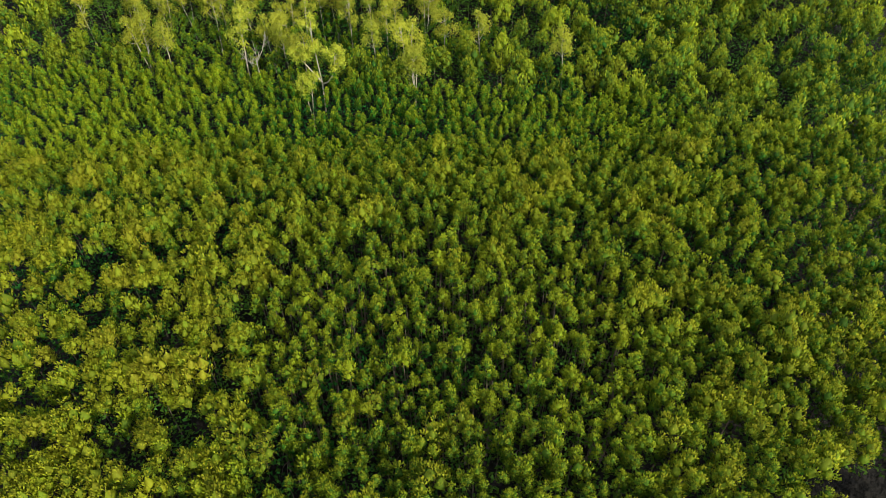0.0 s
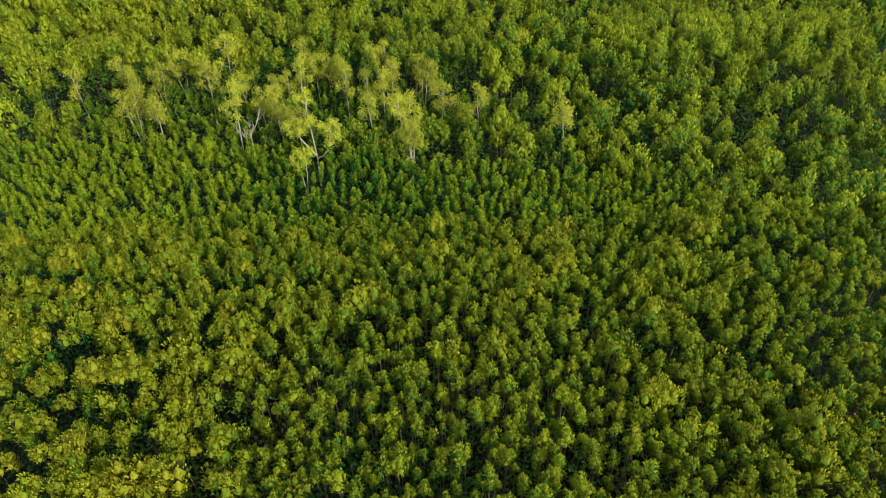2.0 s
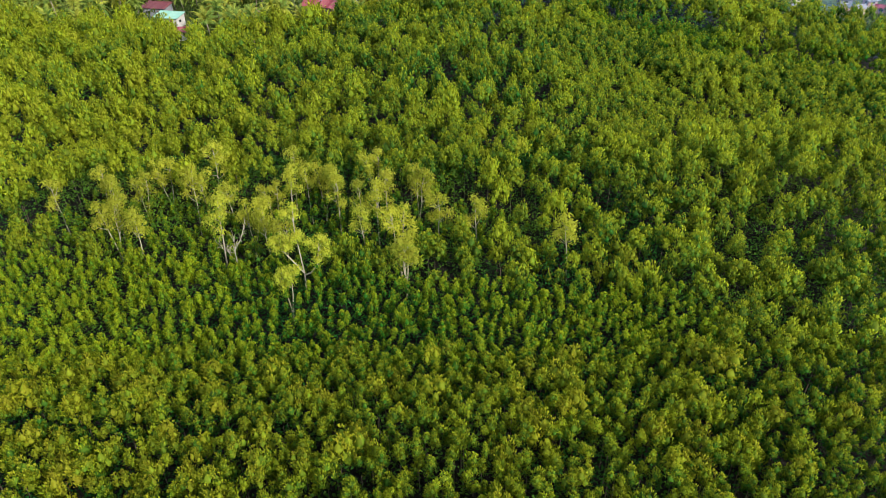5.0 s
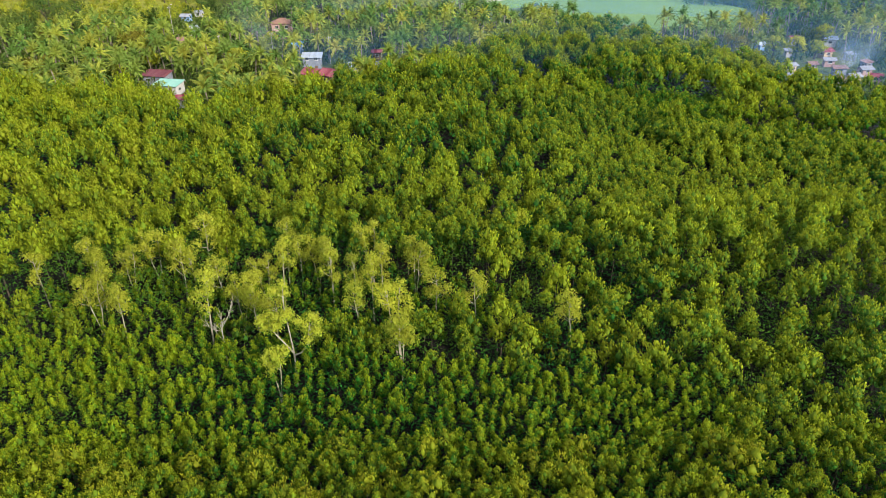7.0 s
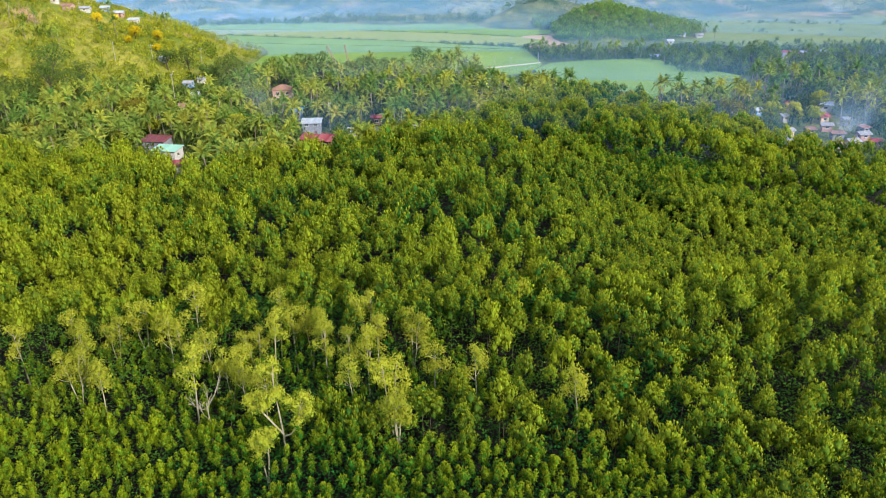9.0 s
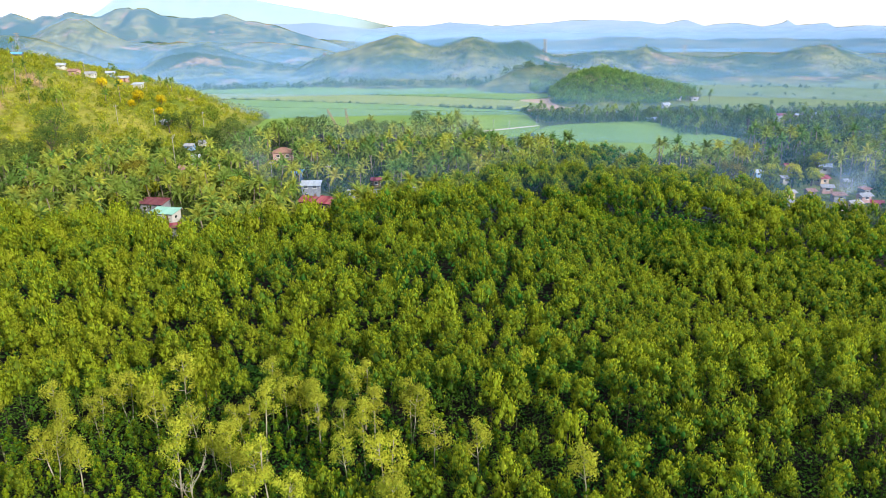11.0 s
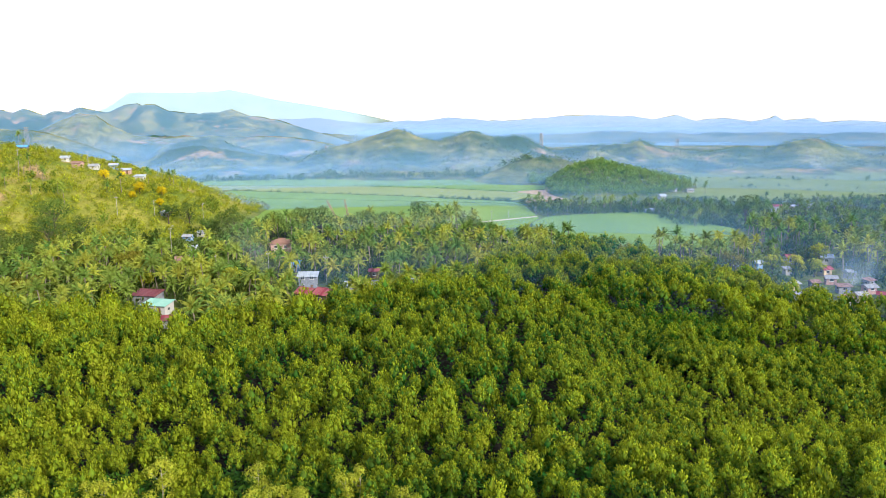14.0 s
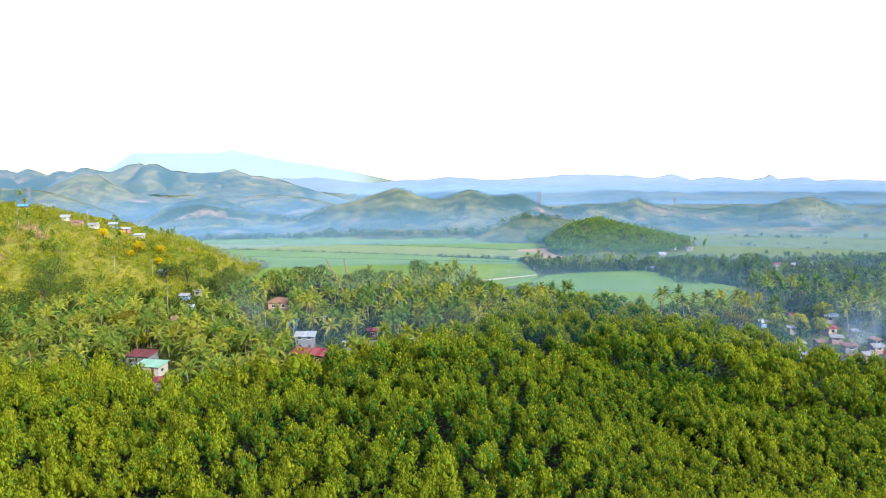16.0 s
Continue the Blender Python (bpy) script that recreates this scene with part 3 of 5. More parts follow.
def stand_tint(x, y, rng):
    """How yellow each tree is: single trees differ, and the stand on the left near the shore is yellower."""
    base = 0.9 * smooth(-4, -28, x) * (1 - 0.5 * smooth(56, 84, y)) + 0.3 * smooth(-12, -50, x) * smooth(90, 110, y) + 0.1 * smooth(20, 34, x) * (1 - smooth(60, 80, y)) + 0.4 * smooth(-8, 6, x) * (1 - smooth(20, 32, x)) * smooth(40, 54, y) * (1 - smooth(92, 104, y)) + 0.1 * smooth(10, -40, x) * smooth(100, 130, y) + 0.5 * smooth(84, 104, y) * (1 - 0.8 * smooth(112, 140, y)) * (1 - 0.6 * smooth(8, 36, x)) + 0.25 * smooth(0, 10, x) * (1 - smooth(34, 44, x)) * smooth(48, 62, y) * (1 - smooth(150, 165, y)) + 0.1 * smooth(24, 30, x) * smooth(112, 118, y) * (1 - smooth(-1, 1, y - carpet_rim(x)))
    dark = 0.65 * smooth(-16, -4, x) * (1 - smooth(30, 52, y)) + 0.35 * smooth(26, 40, x) * smooth(60, 76, y) * (1 - smooth(100, 116, y))
    dark = np.clip(dark + 0.5 * smooth(-15, 5, x) * smooth(130, 150, y) * (1 - smooth(30, 44, x)), 0, 0.8)
    return np.clip(0.02 + rng.uniform(0, 1, len(x)) ** 1.7 * (0.65 + 0.2 * base) * (1 - dark) + 0.5 * base * rng.uniform(0.3, 1.0, len(x)), 0.001, 1)


def plant(x, y, gap_scale, templates, crown_h, rng, sink=0.0, stretch_range=(0.85, 1.2), uneven=0.5):
    h = stand_height(x, y) + rng.normal(0, uneven, len(x)) - sink
    s = gap_scale * (0.72 + 0.75 * rng.uniform(0, 1, len(x)) ** 1.6)
    st = rng.uniform(*stretch_range, len(x))
    tint = stand_tint(x, y, rng)
    v = scatter(templates, x, y, h - crown_h * 0.5 * s * st, s, tint, rng, st)
    return v, h, s


# near stand
x, y = seedlings(-75, 75, 14, 66, 1.32, rng)
keep = inside_view(x, y, 7.0) & (rng.uniform(0, 1, len(x)) > 0.40 * golden_stand(x, y) * (x < 0)) & (((x - 31) / 6.0) ** 2 + ((y - 22.6) / 2.3) ** 2 > 1)
x, y = x[keep], y[keep]
alone = (x > STAND_X[0]) & (x < STAND_X[1]) & (y > STAND_Y[0]) & (y < STAND_Y[1]) & (rng.uniform(0, 1, len(x)) < 0.75)
singles = list(zip(x[alone], y[alone]))
rich = golden_stand(x, y)
big = rng.uniform(0, 1, len(x)) < 0.05 + 0.46 * rich
a = ~alone & ~big
forest_parts.append((plant(x[a], y[a], 1.0 + 0.28 * rich[a] + 0.35 * (rng.uniform(0, 1, a.sum()) > 0.86), near_crowns, 3.1, rng, -0.2, uneven=0.5)[0], SHORE))
a = ~alone & big
forest_parts.append((plant(x[a], y[a], 1.0, broad_crowns, 2.6, rng, -0.3)[0], GOLDEN))
few = (np.arange(len(x)) % 3 == 0) & ~((x > 20) & (y < 30))
trunk_parts.append((x[few], y[few], stand_height(x[few], y[few]) - 1.9))
# young, slender trees
x, y = seedlings(-85, 40, 60, 92, 1.24, rng)
limit = 80 - 0.12 * x + 3 * (value_noise(x, y, 9, 31, 2) - 0.5)
keep = inside_view(x, y) & (y < limit) & (x < 30) & (y > 64) & clear_of(x, y, HERO_SPOTS, 1.5)
x, y = x[keep], y[keep]
forest_parts.append((plant(x, y, 1.0, spire_crowns, 3.2, rng)[0], SAPLING))
# old stand
xm, ym = seedlings(-150, 150, 64, 140, 2.8, rng)
xo, yo = seedlings(-150, 150, 100, 286, 3.5, rng)
turn_old = 122 + 16 * (value_noise(xm, ym, 18, 16, 2) - 0.5)
turn_old2 = 122 + 16 * (value_noise(xo, yo, 18, 16, 2) - 0.5)
xm, ym, xo, yo = xm[ym < turn_old], ym[ym < turn_old], xo[yo > turn_old2], yo[yo > turn_old2]
x, y = np.concatenate([xm, xo]), np.concatenate([ym, yo])
slight = np.arange(len(x)) < len(xm)
limit = np.where(x < 30, 80 - 0.12 * x, 64)
keep = inside_view(x, y) & (y > limit) & (y < forest_edge(x) - 1.5) & clear_of(x, y, PALE_SPOTS + HERO_SPOTS, 2.0) & ~glade(x, y)
gully = (x > 48) & (x < 66) & (y > 165) & (y < 180)
carpet = (x > 26) & (y > 116) & (y < carpet_rim(x))
ripe = y + 10 * (value_noise(x, y, 30, 14, 2) - 0.5) > 176
a = keep & ~gully & ~carpet & ~ripe
x1, y1 = x[a & slight], y[a & slight]
forest_parts.append((plant(x1, y1, 1.0 + 0.3 * (rng.uniform(0, 1, len(x1)) > 0.8), mid_crowns, 4.0, rng, -0.3, uneven=1.0)[0], MANGROVE))
x2, y2 = x[a & ~slight], y[a & ~slight]
forest_parts.append((plant(x2, y2, 1.0, old_crowns, 4.6, rng, -0.3, uneven=1.1)[0], MANGROVE))
low = y1 < 112
low &= np.arange(len(x1)) % 3 == 0
trunk_parts.append((x1[low], y1[low], stand_height(x1[low], y1[low]) - 2.5))
# the tallest and widest crowns, landward
x, y = seedlings(-150, 150, 164, 286, 4.0, rng)
a = inside_view(x, y) & (y < forest_edge(x) - 1.5) & (y + 10 * (value_noise(x, y, 30, 14, 2) - 0.5) > 176) & ~((x > 48) & (x < 66) & (y < 180))
x, y = x[a], y[a]
wide = rng.uniform(0, 1, len(x)) < 0.45
forest_parts.append((plant(x[~wide], y[~wide], 1.2, old_crowns, 4.3, rng, -0.6, (0.7, 1.0), 1.1)[0], MANGROVE))
forest_parts.append((plant(x[wide], y[wide], 1.3, wide_crowns, 4.2, rng, 0.0, (0.75, 1.1), 1.1)[0], MANGROVE))
# even young growth on the right
x, y = seedlings(20, 110, 112, 174, 1.9, rng)
keep = inside_view(x, y) & (x > 26) & (y > 116) & (y < carpet_rim(x))
x, y = x[keep], y[keep]
forest_parts.append((plant(x, y, 1.1, carpet_crowns, 3.1, rng, uneven=0.3)[0], MANGROVE))
# low growth in the glade and the gully
x, y = seedlings(-60, 20, 80, 110, 1.7, rng)
keep = glade(x, y) | ((y > 82) & ~clear_of(x, y, PALE_SPOTS + HERO_SPOTS, 2.4))
x, y = x[keep], y[keep]
h = np.full(len(x), 5.1) + rng.normal(0, 0.6, len(x))
v = scatter(spire_crowns, x, y, h - 1.8, rng.uniform(0.85, 1.25, len(x)), rng.uniform(0.01, 0.5, len(x)), rng)
forest_parts.append((v, SAPLING))
x, y = seedlings(36, 110, 118, 196, 1.45, rng)
keep = inside_view(x, y) & (y > carpet_rim(x) - 0.5) & (y < carpet_rim(x) + 20)
x, y = x[keep], y[keep]
v = scatter(carpet_crowns, x, y, np.maximum(stand_height(x, y) - 1.4, 2.0) + rng.normal(0, 0.5, len(x)), rng.uniform(0.8, 1.2, len(x)), rng.uniform(0.01, 0.4, len(x)), rng)
forest_parts.append((v, SAPLING))
x, y = seedlings(46, 68, 160, 182, 1.9, rng)
v = scatter(broad_crowns[:3], x, y, 4.4 + rng.normal(0, 0.8, len(x)), rng.uniform(1.0, 1.5, len(x)), rng.uniform(0.01, 1, len(x)), rng)
forest_parts.append((v, FERN))

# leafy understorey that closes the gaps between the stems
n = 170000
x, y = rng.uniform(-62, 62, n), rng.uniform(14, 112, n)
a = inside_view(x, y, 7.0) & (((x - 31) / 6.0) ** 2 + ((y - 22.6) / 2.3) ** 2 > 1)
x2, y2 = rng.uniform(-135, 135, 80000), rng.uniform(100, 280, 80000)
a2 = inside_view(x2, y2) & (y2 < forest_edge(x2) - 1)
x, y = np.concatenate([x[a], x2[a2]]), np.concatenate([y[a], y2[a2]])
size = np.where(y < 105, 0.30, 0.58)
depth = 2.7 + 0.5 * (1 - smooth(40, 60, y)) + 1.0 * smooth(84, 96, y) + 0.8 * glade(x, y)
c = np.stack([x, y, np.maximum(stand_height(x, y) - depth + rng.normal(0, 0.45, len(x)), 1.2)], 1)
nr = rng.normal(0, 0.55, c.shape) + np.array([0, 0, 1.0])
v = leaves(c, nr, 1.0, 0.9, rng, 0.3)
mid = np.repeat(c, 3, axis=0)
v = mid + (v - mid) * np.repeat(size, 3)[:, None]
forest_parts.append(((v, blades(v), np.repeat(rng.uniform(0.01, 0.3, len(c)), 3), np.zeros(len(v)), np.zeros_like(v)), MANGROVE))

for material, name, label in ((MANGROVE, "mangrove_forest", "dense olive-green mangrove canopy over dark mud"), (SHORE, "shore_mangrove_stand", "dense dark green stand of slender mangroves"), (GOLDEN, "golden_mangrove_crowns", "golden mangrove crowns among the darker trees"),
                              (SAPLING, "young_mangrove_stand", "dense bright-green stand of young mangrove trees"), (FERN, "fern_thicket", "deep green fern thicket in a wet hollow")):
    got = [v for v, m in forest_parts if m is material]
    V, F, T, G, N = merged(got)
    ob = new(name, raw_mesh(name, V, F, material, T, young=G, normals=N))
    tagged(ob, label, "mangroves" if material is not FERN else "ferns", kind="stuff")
    if material is MANGROVE:
        tx, ty, th = (np.concatenate([p[i] for p in trunk_parts]) for i in range(3))
        v, f, t, g, nr = scatter([plain_template(*trunk_template())], tx, ty, np.zeros(len(tx)), np.full(len(tx), 1.0), np.zeros(len(tx)), rng, th)
        mesh_part("trunks", raw_mesh("trunks", v, f, BARK), ob)


# the stand in the middle: each tree for itself
def mangrove_tree(k, rng):
    root = new("mangrove_tree")
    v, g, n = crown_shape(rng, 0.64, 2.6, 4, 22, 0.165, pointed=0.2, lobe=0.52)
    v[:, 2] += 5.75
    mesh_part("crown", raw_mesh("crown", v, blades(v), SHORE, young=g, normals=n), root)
    tr = [tube([(0, 0, -0.2), (0.1, 0.05, 2.5), (0, 0.1, 5.9)], [0.09, 0.07, 0.03], 5)]
    for i in range(5):
        a = i * 1.257 + rng.uniform(0, 0.6)
        tr.append(tube([(0.02, 0, 1.3), (0.45 * math.cos(a), 0.45 * math.sin(a), 0.9), (0.8 * math.cos(a), 0.8 * math.sin(a), -0.2)], [0.03, 0.03, 0.02], 4))
    tv, tf = gather(tr)
    mesh_part("trunk", raw_mesh("trunk", tv, tf, BARK), root)
    return tagged(root, "olive-green mangrove tree with a pointed leafy crown", "tree", "mangrove trees of the middle stand")


models = [mangrove_tree(k, rng) for k in range(6)]
for i, (sx, sy) in enumerate(singles):
    h = float(stand_height(np.array([sx]), np.array([sy]))[0]) + rng.normal(0, 0.4)
    s = h / 7.1
    m = pose(sx, sy, 0, 0, 0, rng.uniform(0, 360)) @ Matrix.Diagonal((s * rng.uniform(0.8, 1.15),) * 2 + (s, 1))
    if i < 6:
        models[i].matrix_basis = m
    else:
        o = copy_thing(models[i % 6], m)


# ---- trees with bare stems ----
def slim_tree(rng, height, radius, stems=1, lean=0.5, material=None, bark=None, clumps=14, per=140, leaf=0.21, label="", dense=0.55, crown_part=0.5):
    """A slender tree: curved pale stems, forking limbs, open crown of leaf clumps at the limb ends."""
    root = new("pale_mangrove_tree")
    wood, tips = [], []
    for s in range(stems):
        a = s * 2 * math.pi / max(stems, 1) + rng.uniform(0, 1)
        off = lean * (1 if stems > 1 else 0.4)
        fork = np.array([math.cos(a) * off * 0.7, math.sin(a) * off * 0.7, height * (1 - crown_part) * rng.uniform(0.9, 1.05)])
        top = np.array([math.cos(a) * off * 1.3, math.sin(a) * off * 1.3, height * 0.94])
        wood.append(tube([(0, 0, -0.3), fork * np.array([0.35, 0.35, 0.5]), fork, (fork + top) / 2 + rng.normal(0, 0.12, 3), top], [0.11, 0.09, 0.07, 0.05, 0.02], 6))
        for i in range(7):
            b = rng.uniform(0, 2 * math.pi)
            u = rng.uniform(0, 0.85)
            start = fork * (1 - u) + top * u
            r = radius * rng.uniform(0.55, 1.0) * (1 - 0.5 * u)
            end = start + np.array([math.cos(b) * r, math.sin(b) * r, rng.uniform(0.5, 1.3)])
            wood.append(tube([start, (start + end) / 2 + np.array([0, 0, -0.12]), end], [0.04, 0.03, 0.012], 4))
            tips.append(end)
        tips += [top, (fork + top) / 2]
    tips = np.array(tips)
    d = rng.normal(0, 1, (len(tips), per, 3))
    d = unit(d + np.array([0, 0, 0.5]))
    p = tips[:, None, :] + d * dense * radius * rng.uniform(0.35, 1.05, (len(tips), per, 1))
    v = leaves(p.reshape(-1, 3), (d + rng.normal(0, 0.5, d.shape)).reshape(-1, 3), leaf, leaf * 0.75, rng)
    v, n = rounded(v, (0.8 * d + np.array([0, 0, 0.25])).reshape(-1, 3))
    # upward leaves take the yellow of new growth and of painted top light
    young = np.repeat(np.clip(0.5 + 0.5 * d[..., 2], 0, 1).ravel(), 3)
    mesh_part("crown", raw_mesh("crown", v, blades(v), material or PALE, normals=n, young=young), root)
    wv, wf = gather(wood)
    mesh_part("trunk", raw_mesh("trunk", wv, wf, bark or PALEBARK), root, "pale grey stem with thin limbs")
    return tagged(root, label or "slender pale-leaved mangrove tree on a bare grey stem", "tree", "slender pale trees of the glade")


pale_models = [slim_tree(rng, 9.8, 1.7, 1) for k in range(3)] + [slim_tree(rng, 9.2, 1.6, 2, 0.8) for k in range(2)]
for i, (sx, sy) in enumerate(PALE_SPOTS):
    s = rng.uniform(0.9, 1.12)
    m = pose(sx, sy, 0, rng.uniform(-4, 4), rng.uniform(-4, 4), rng.uniform(0, 360)) @ Matrix.Diagonal((s, s, s, 1))
    if i < len(pale_models):
        pale_models[i].matrix_basis = m
    else:
        copy_thing(pale_models[i % len(pale_models)], m)


def forked_tree():
    """The tall tree at the glade's edge: one foot, three long stems, the outer one bowing out and up again."""
    root = new("forked_mangrove_tree")
    stems = [[(0, 0, -0.3), (0.05, 0.0, 4.4), (-0.25, 0.2, 7.4), (-0.5, 0.3, 10.4), (-0.4, 0.4, 13.2)],
             [(0, 0, 4.1), (0.9, -0.1, 4.5), (1.75, -0.2, 5.7), (2.0, -0.2, 7.2), (2.3, -0.1, 9.2)],
             [(0, 0, 4.5), (-0.9, 0.0, 5.8), (-1.8, 0.1, 7.0), (-2.3, 0.2, 7.9), (-2.5, 0.2, 9.2)]]
    wood, tips = [], []
    for s in stems:
        wood.append(tube(s, [0.12, 0.095, 0.08, 0.06, 0.025], 7))
        s = np.array(s)
        for i in range(9):
            u = rng.uniform(0.55, 1.0) * 4
            k = min(int(u), 3)
            start = s[k] * (1 - u + k) + s[k + 1] * (u - k)
            b = rng.uniform(0, 6.28)
            end = start + np.array([math.cos(b), math.sin(b), 0.7]) * rng.uniform(0.5, 1.4)
            wood.append(tube([start, (start + end) / 2, end], [0.05, 0.035, 0.012], 4))
            tips.append(end)
        tips.append(s[-1])
    tips = np.array(tips)
    d = unit(rng.normal(0, 1, (len(tips), 160, 3)) + np.array([0, 0, 0.5]))
    p = tips[:, None, :] + d * 0.85 * rng.uniform(0.3, 1.05, (len(tips), 160, 1))
    v = leaves(p.reshape(-1, 3), (d + rng.normal(0, 0.5, d.shape)).reshape(-1, 3), 0.22, 0.17, rng)
    v, n = rounded(v, (0.8 * d + np.array([0, 0, 0.25])).reshape(-1, 3))
    # top light painted in here too, along with the new-leaf yellow
    young = np.repeat(np.clip(0.5 + 0.5 * d[..., 2], 0, 1).ravel(), 3)
    mesh_part("crown", raw_mesh("crown", v, blades(v), PALE, normals=n, young=young), root)
    wv, wf = gather(wood)
    mesh_part("trunk", raw_mesh("trunk", wv, wf, PALEBARK), root, "whitish forked trunk")
    return tagged(root, "tall pale mangrove tree with a forked whitish trunk", "tree")


forked_tree().matrix_basis = pose(-15.8, 81.2, 0)
slim_tree(rng, 7.5, 1.3, 2, 0.5, label="pale mangrove tree on two thin stems before the young stand").matrix_basis = pose(-16.9, 77.6, 0)
slim_tree(rng, 8.6, 1.5, 3, 0.5, dense=0.62, label="leafy pale mangrove tree on three thin stems").matrix_basis = pose(-3.5, 81.8, 0)


def bare_tree():
    root = new("bare_tree")
    wood = [tube([(0, 0, -0.3), (0.1, 0, 2.5), (0, 0.1, 4.8)], [0.08, 0.06, 0.035], 6)]
    for i in range(7):
        b = i * 0.9 + rng.uniform(0, 0.5)
        start = np.array([0.03, 0.05, rng.uniform(2.8, 4.8)])
        end = start + np.array([math.cos(b) * 1.6, math.sin(b) * 1.1, rng.uniform(1.2, 2.4)])
        wood.append(tube([start, (start + end) / 2 + np.array([0, 0, -0.2]), end], [0.033, 0.022, 0.01], 5))
        for q in range(3):
            e2 = end + rng.normal(0, 0.5, 3) + np.array([0, 0, 0.5])
            wood.append(tube([(start + end) / 2 + (end - start) * 0.2, (end + e2) / 2, e2], [0.022, 0.016, 0.008], 4))
    wv, wf = gather(wood)
    mesh_part("trunk", raw_mesh("trunk", wv, wf, PALEBARK), root)
    return tagged(root, "leafless bleached tree standing in young mangroves", "tree")


bare_tree().matrix_basis = pose(-24.9, 84.8, 0, 0, 0, 30) @ Matrix.Diagonal((1.15, 1.15, 1.25, 1))
# ---- fields ----
CANE = field_material("young cane", (0.12, 0.225, 0.035), (0.185, 0.30, 0.05), 0.5, 65)
CANE_PALE = field_material("pale ripening cane", (0.19, 0.26, 0.06), (0.26, 0.30, 0.085), 0.5, 70)
STUBBLE = field_material("bare tan stubble", (0.36, 0.25, 0.15), (0.45, 0.33, 0.21), 0.5, 75)
MEADOW = field_material("rough meadow", (0.12, 0.19, 0.05), (0.19, 0.24, 0.075), 0.2, 10)
DIRT = plain_material("dirt track", (0.42, 0.36, 0.28), (0.55, 0.48, 0.38), 0.3, 0.95)


def field(name, outline, top, material, label):
    """A standing crop as a slab with an uneven top."""
    bm = bmesh.new()
    vs = [bm.verts.new((x, y, top)) for x, y in outline]
    face = bm.faces.new(vs)
    if face.normal.z < 0 or sum((outline[i][0] * outline[(i + 1) % len(outline)][1] - outline[(i + 1) % len(outline)][0] * outline[i][1]) for i in range(len(outline))) < 0:
        face.normal_flip()
    out = bmesh.ops.extrude_face_region(bm, geom=[face])
    for v in out["geom"]:
        if isinstance(v, bmesh.types.BMVert):
            v.co.z -= top + 1.0
    bmesh.ops.recalc_face_normals(bm, faces=bm.faces)
    me = bpy.data.meshes.new(name)
    bm.to_mesh(me)
    bm.free()
    me.materials.append(material)
    return tagged(new(name, me), label, "field", kind="structure")


field("cane_field", [(-150, 395), (-57, 368), (21, 352), (46, 362), (57, 388), (56, 446), (-20, 468), (-90, 486), (-160, 508)], 1.75, CANE, "green field of young sugar cane")
field("cane_field", [(-165, 511), (-90, 489), (-20, 471), (56, 449), (57, 456), (44, 464), (-24, 501), (-150, 551)], 1.7, CANE, "green strip of young sugar cane behind a ditch")
field("pale_field", [(-170, 560), (-150, 555), (-24, 505), (46, 467), (74, 500), (60, 520), (10, 552), (-60, 580), (-190, 600)], 1.65, CANE_PALE, "pale green ripening field")
field("pale_field", [(-200, 606), (-60, 584), (10, 556), (60, 530), (92, 545), (98, 600), (60, 640), (-120, 660), (-220, 650)], 1.6, CANE, "far green field below the hills")
field("stubble_field", [(62, 519), (76, 499), (60, 462), (116, 484), (112, 512), (92, 538), (64, 528)], 1.55, STUBBLE, "bare tan stubble strip beside the cane")
field("cane_field", [(50, 364), (52, 292), (84, 296), (120, 300), (141, 340), (119, 405), (76, 394), (61, 386)], 1.75, CANE, "green cane field between palm groves")
field("meadow", [(150, 500), (175, 470), (200, 440), (330, 440), (480, 560), (520, 700), (300, 720), (190, 640), (150, 560)], 1.3, MEADOW, "wide pale green meadow with scattered trees")
field("track", [(14, 361), (22, 365), (56, 386.6), (57, 390), (20, 368), (12, 364)], 1.79, DIRT, "pale dirt track along the cane field")

# ---- haze over the valley, put in as tinted sheets ----
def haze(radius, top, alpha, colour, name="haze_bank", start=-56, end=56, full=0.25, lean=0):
    """Haze as an upright tinted sheet; lean cuts its top to a ridge's sightline."""
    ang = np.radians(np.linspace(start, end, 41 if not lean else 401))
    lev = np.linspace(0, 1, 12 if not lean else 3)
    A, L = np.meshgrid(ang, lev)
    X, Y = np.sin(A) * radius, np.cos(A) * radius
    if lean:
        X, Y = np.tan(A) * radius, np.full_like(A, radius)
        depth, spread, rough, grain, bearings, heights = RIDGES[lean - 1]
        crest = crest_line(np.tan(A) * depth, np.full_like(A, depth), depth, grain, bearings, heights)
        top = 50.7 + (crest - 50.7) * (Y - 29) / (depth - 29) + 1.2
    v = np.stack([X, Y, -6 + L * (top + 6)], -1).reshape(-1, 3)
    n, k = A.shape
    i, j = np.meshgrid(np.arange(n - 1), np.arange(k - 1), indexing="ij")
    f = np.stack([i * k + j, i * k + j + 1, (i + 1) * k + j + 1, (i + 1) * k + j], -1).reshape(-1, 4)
    me = raw_mesh(name, v, f, thin_air("tinted haze sheet", colour, alpha, 0.0, 0.004), smooth=True)
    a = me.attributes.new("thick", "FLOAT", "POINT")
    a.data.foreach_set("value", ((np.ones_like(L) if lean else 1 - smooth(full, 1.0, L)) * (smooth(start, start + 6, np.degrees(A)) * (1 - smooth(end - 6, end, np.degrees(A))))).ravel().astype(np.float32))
    return tagged(new(name, me), "translucent blue sheet standing in for the valley haze", "haze", kind="stuff")


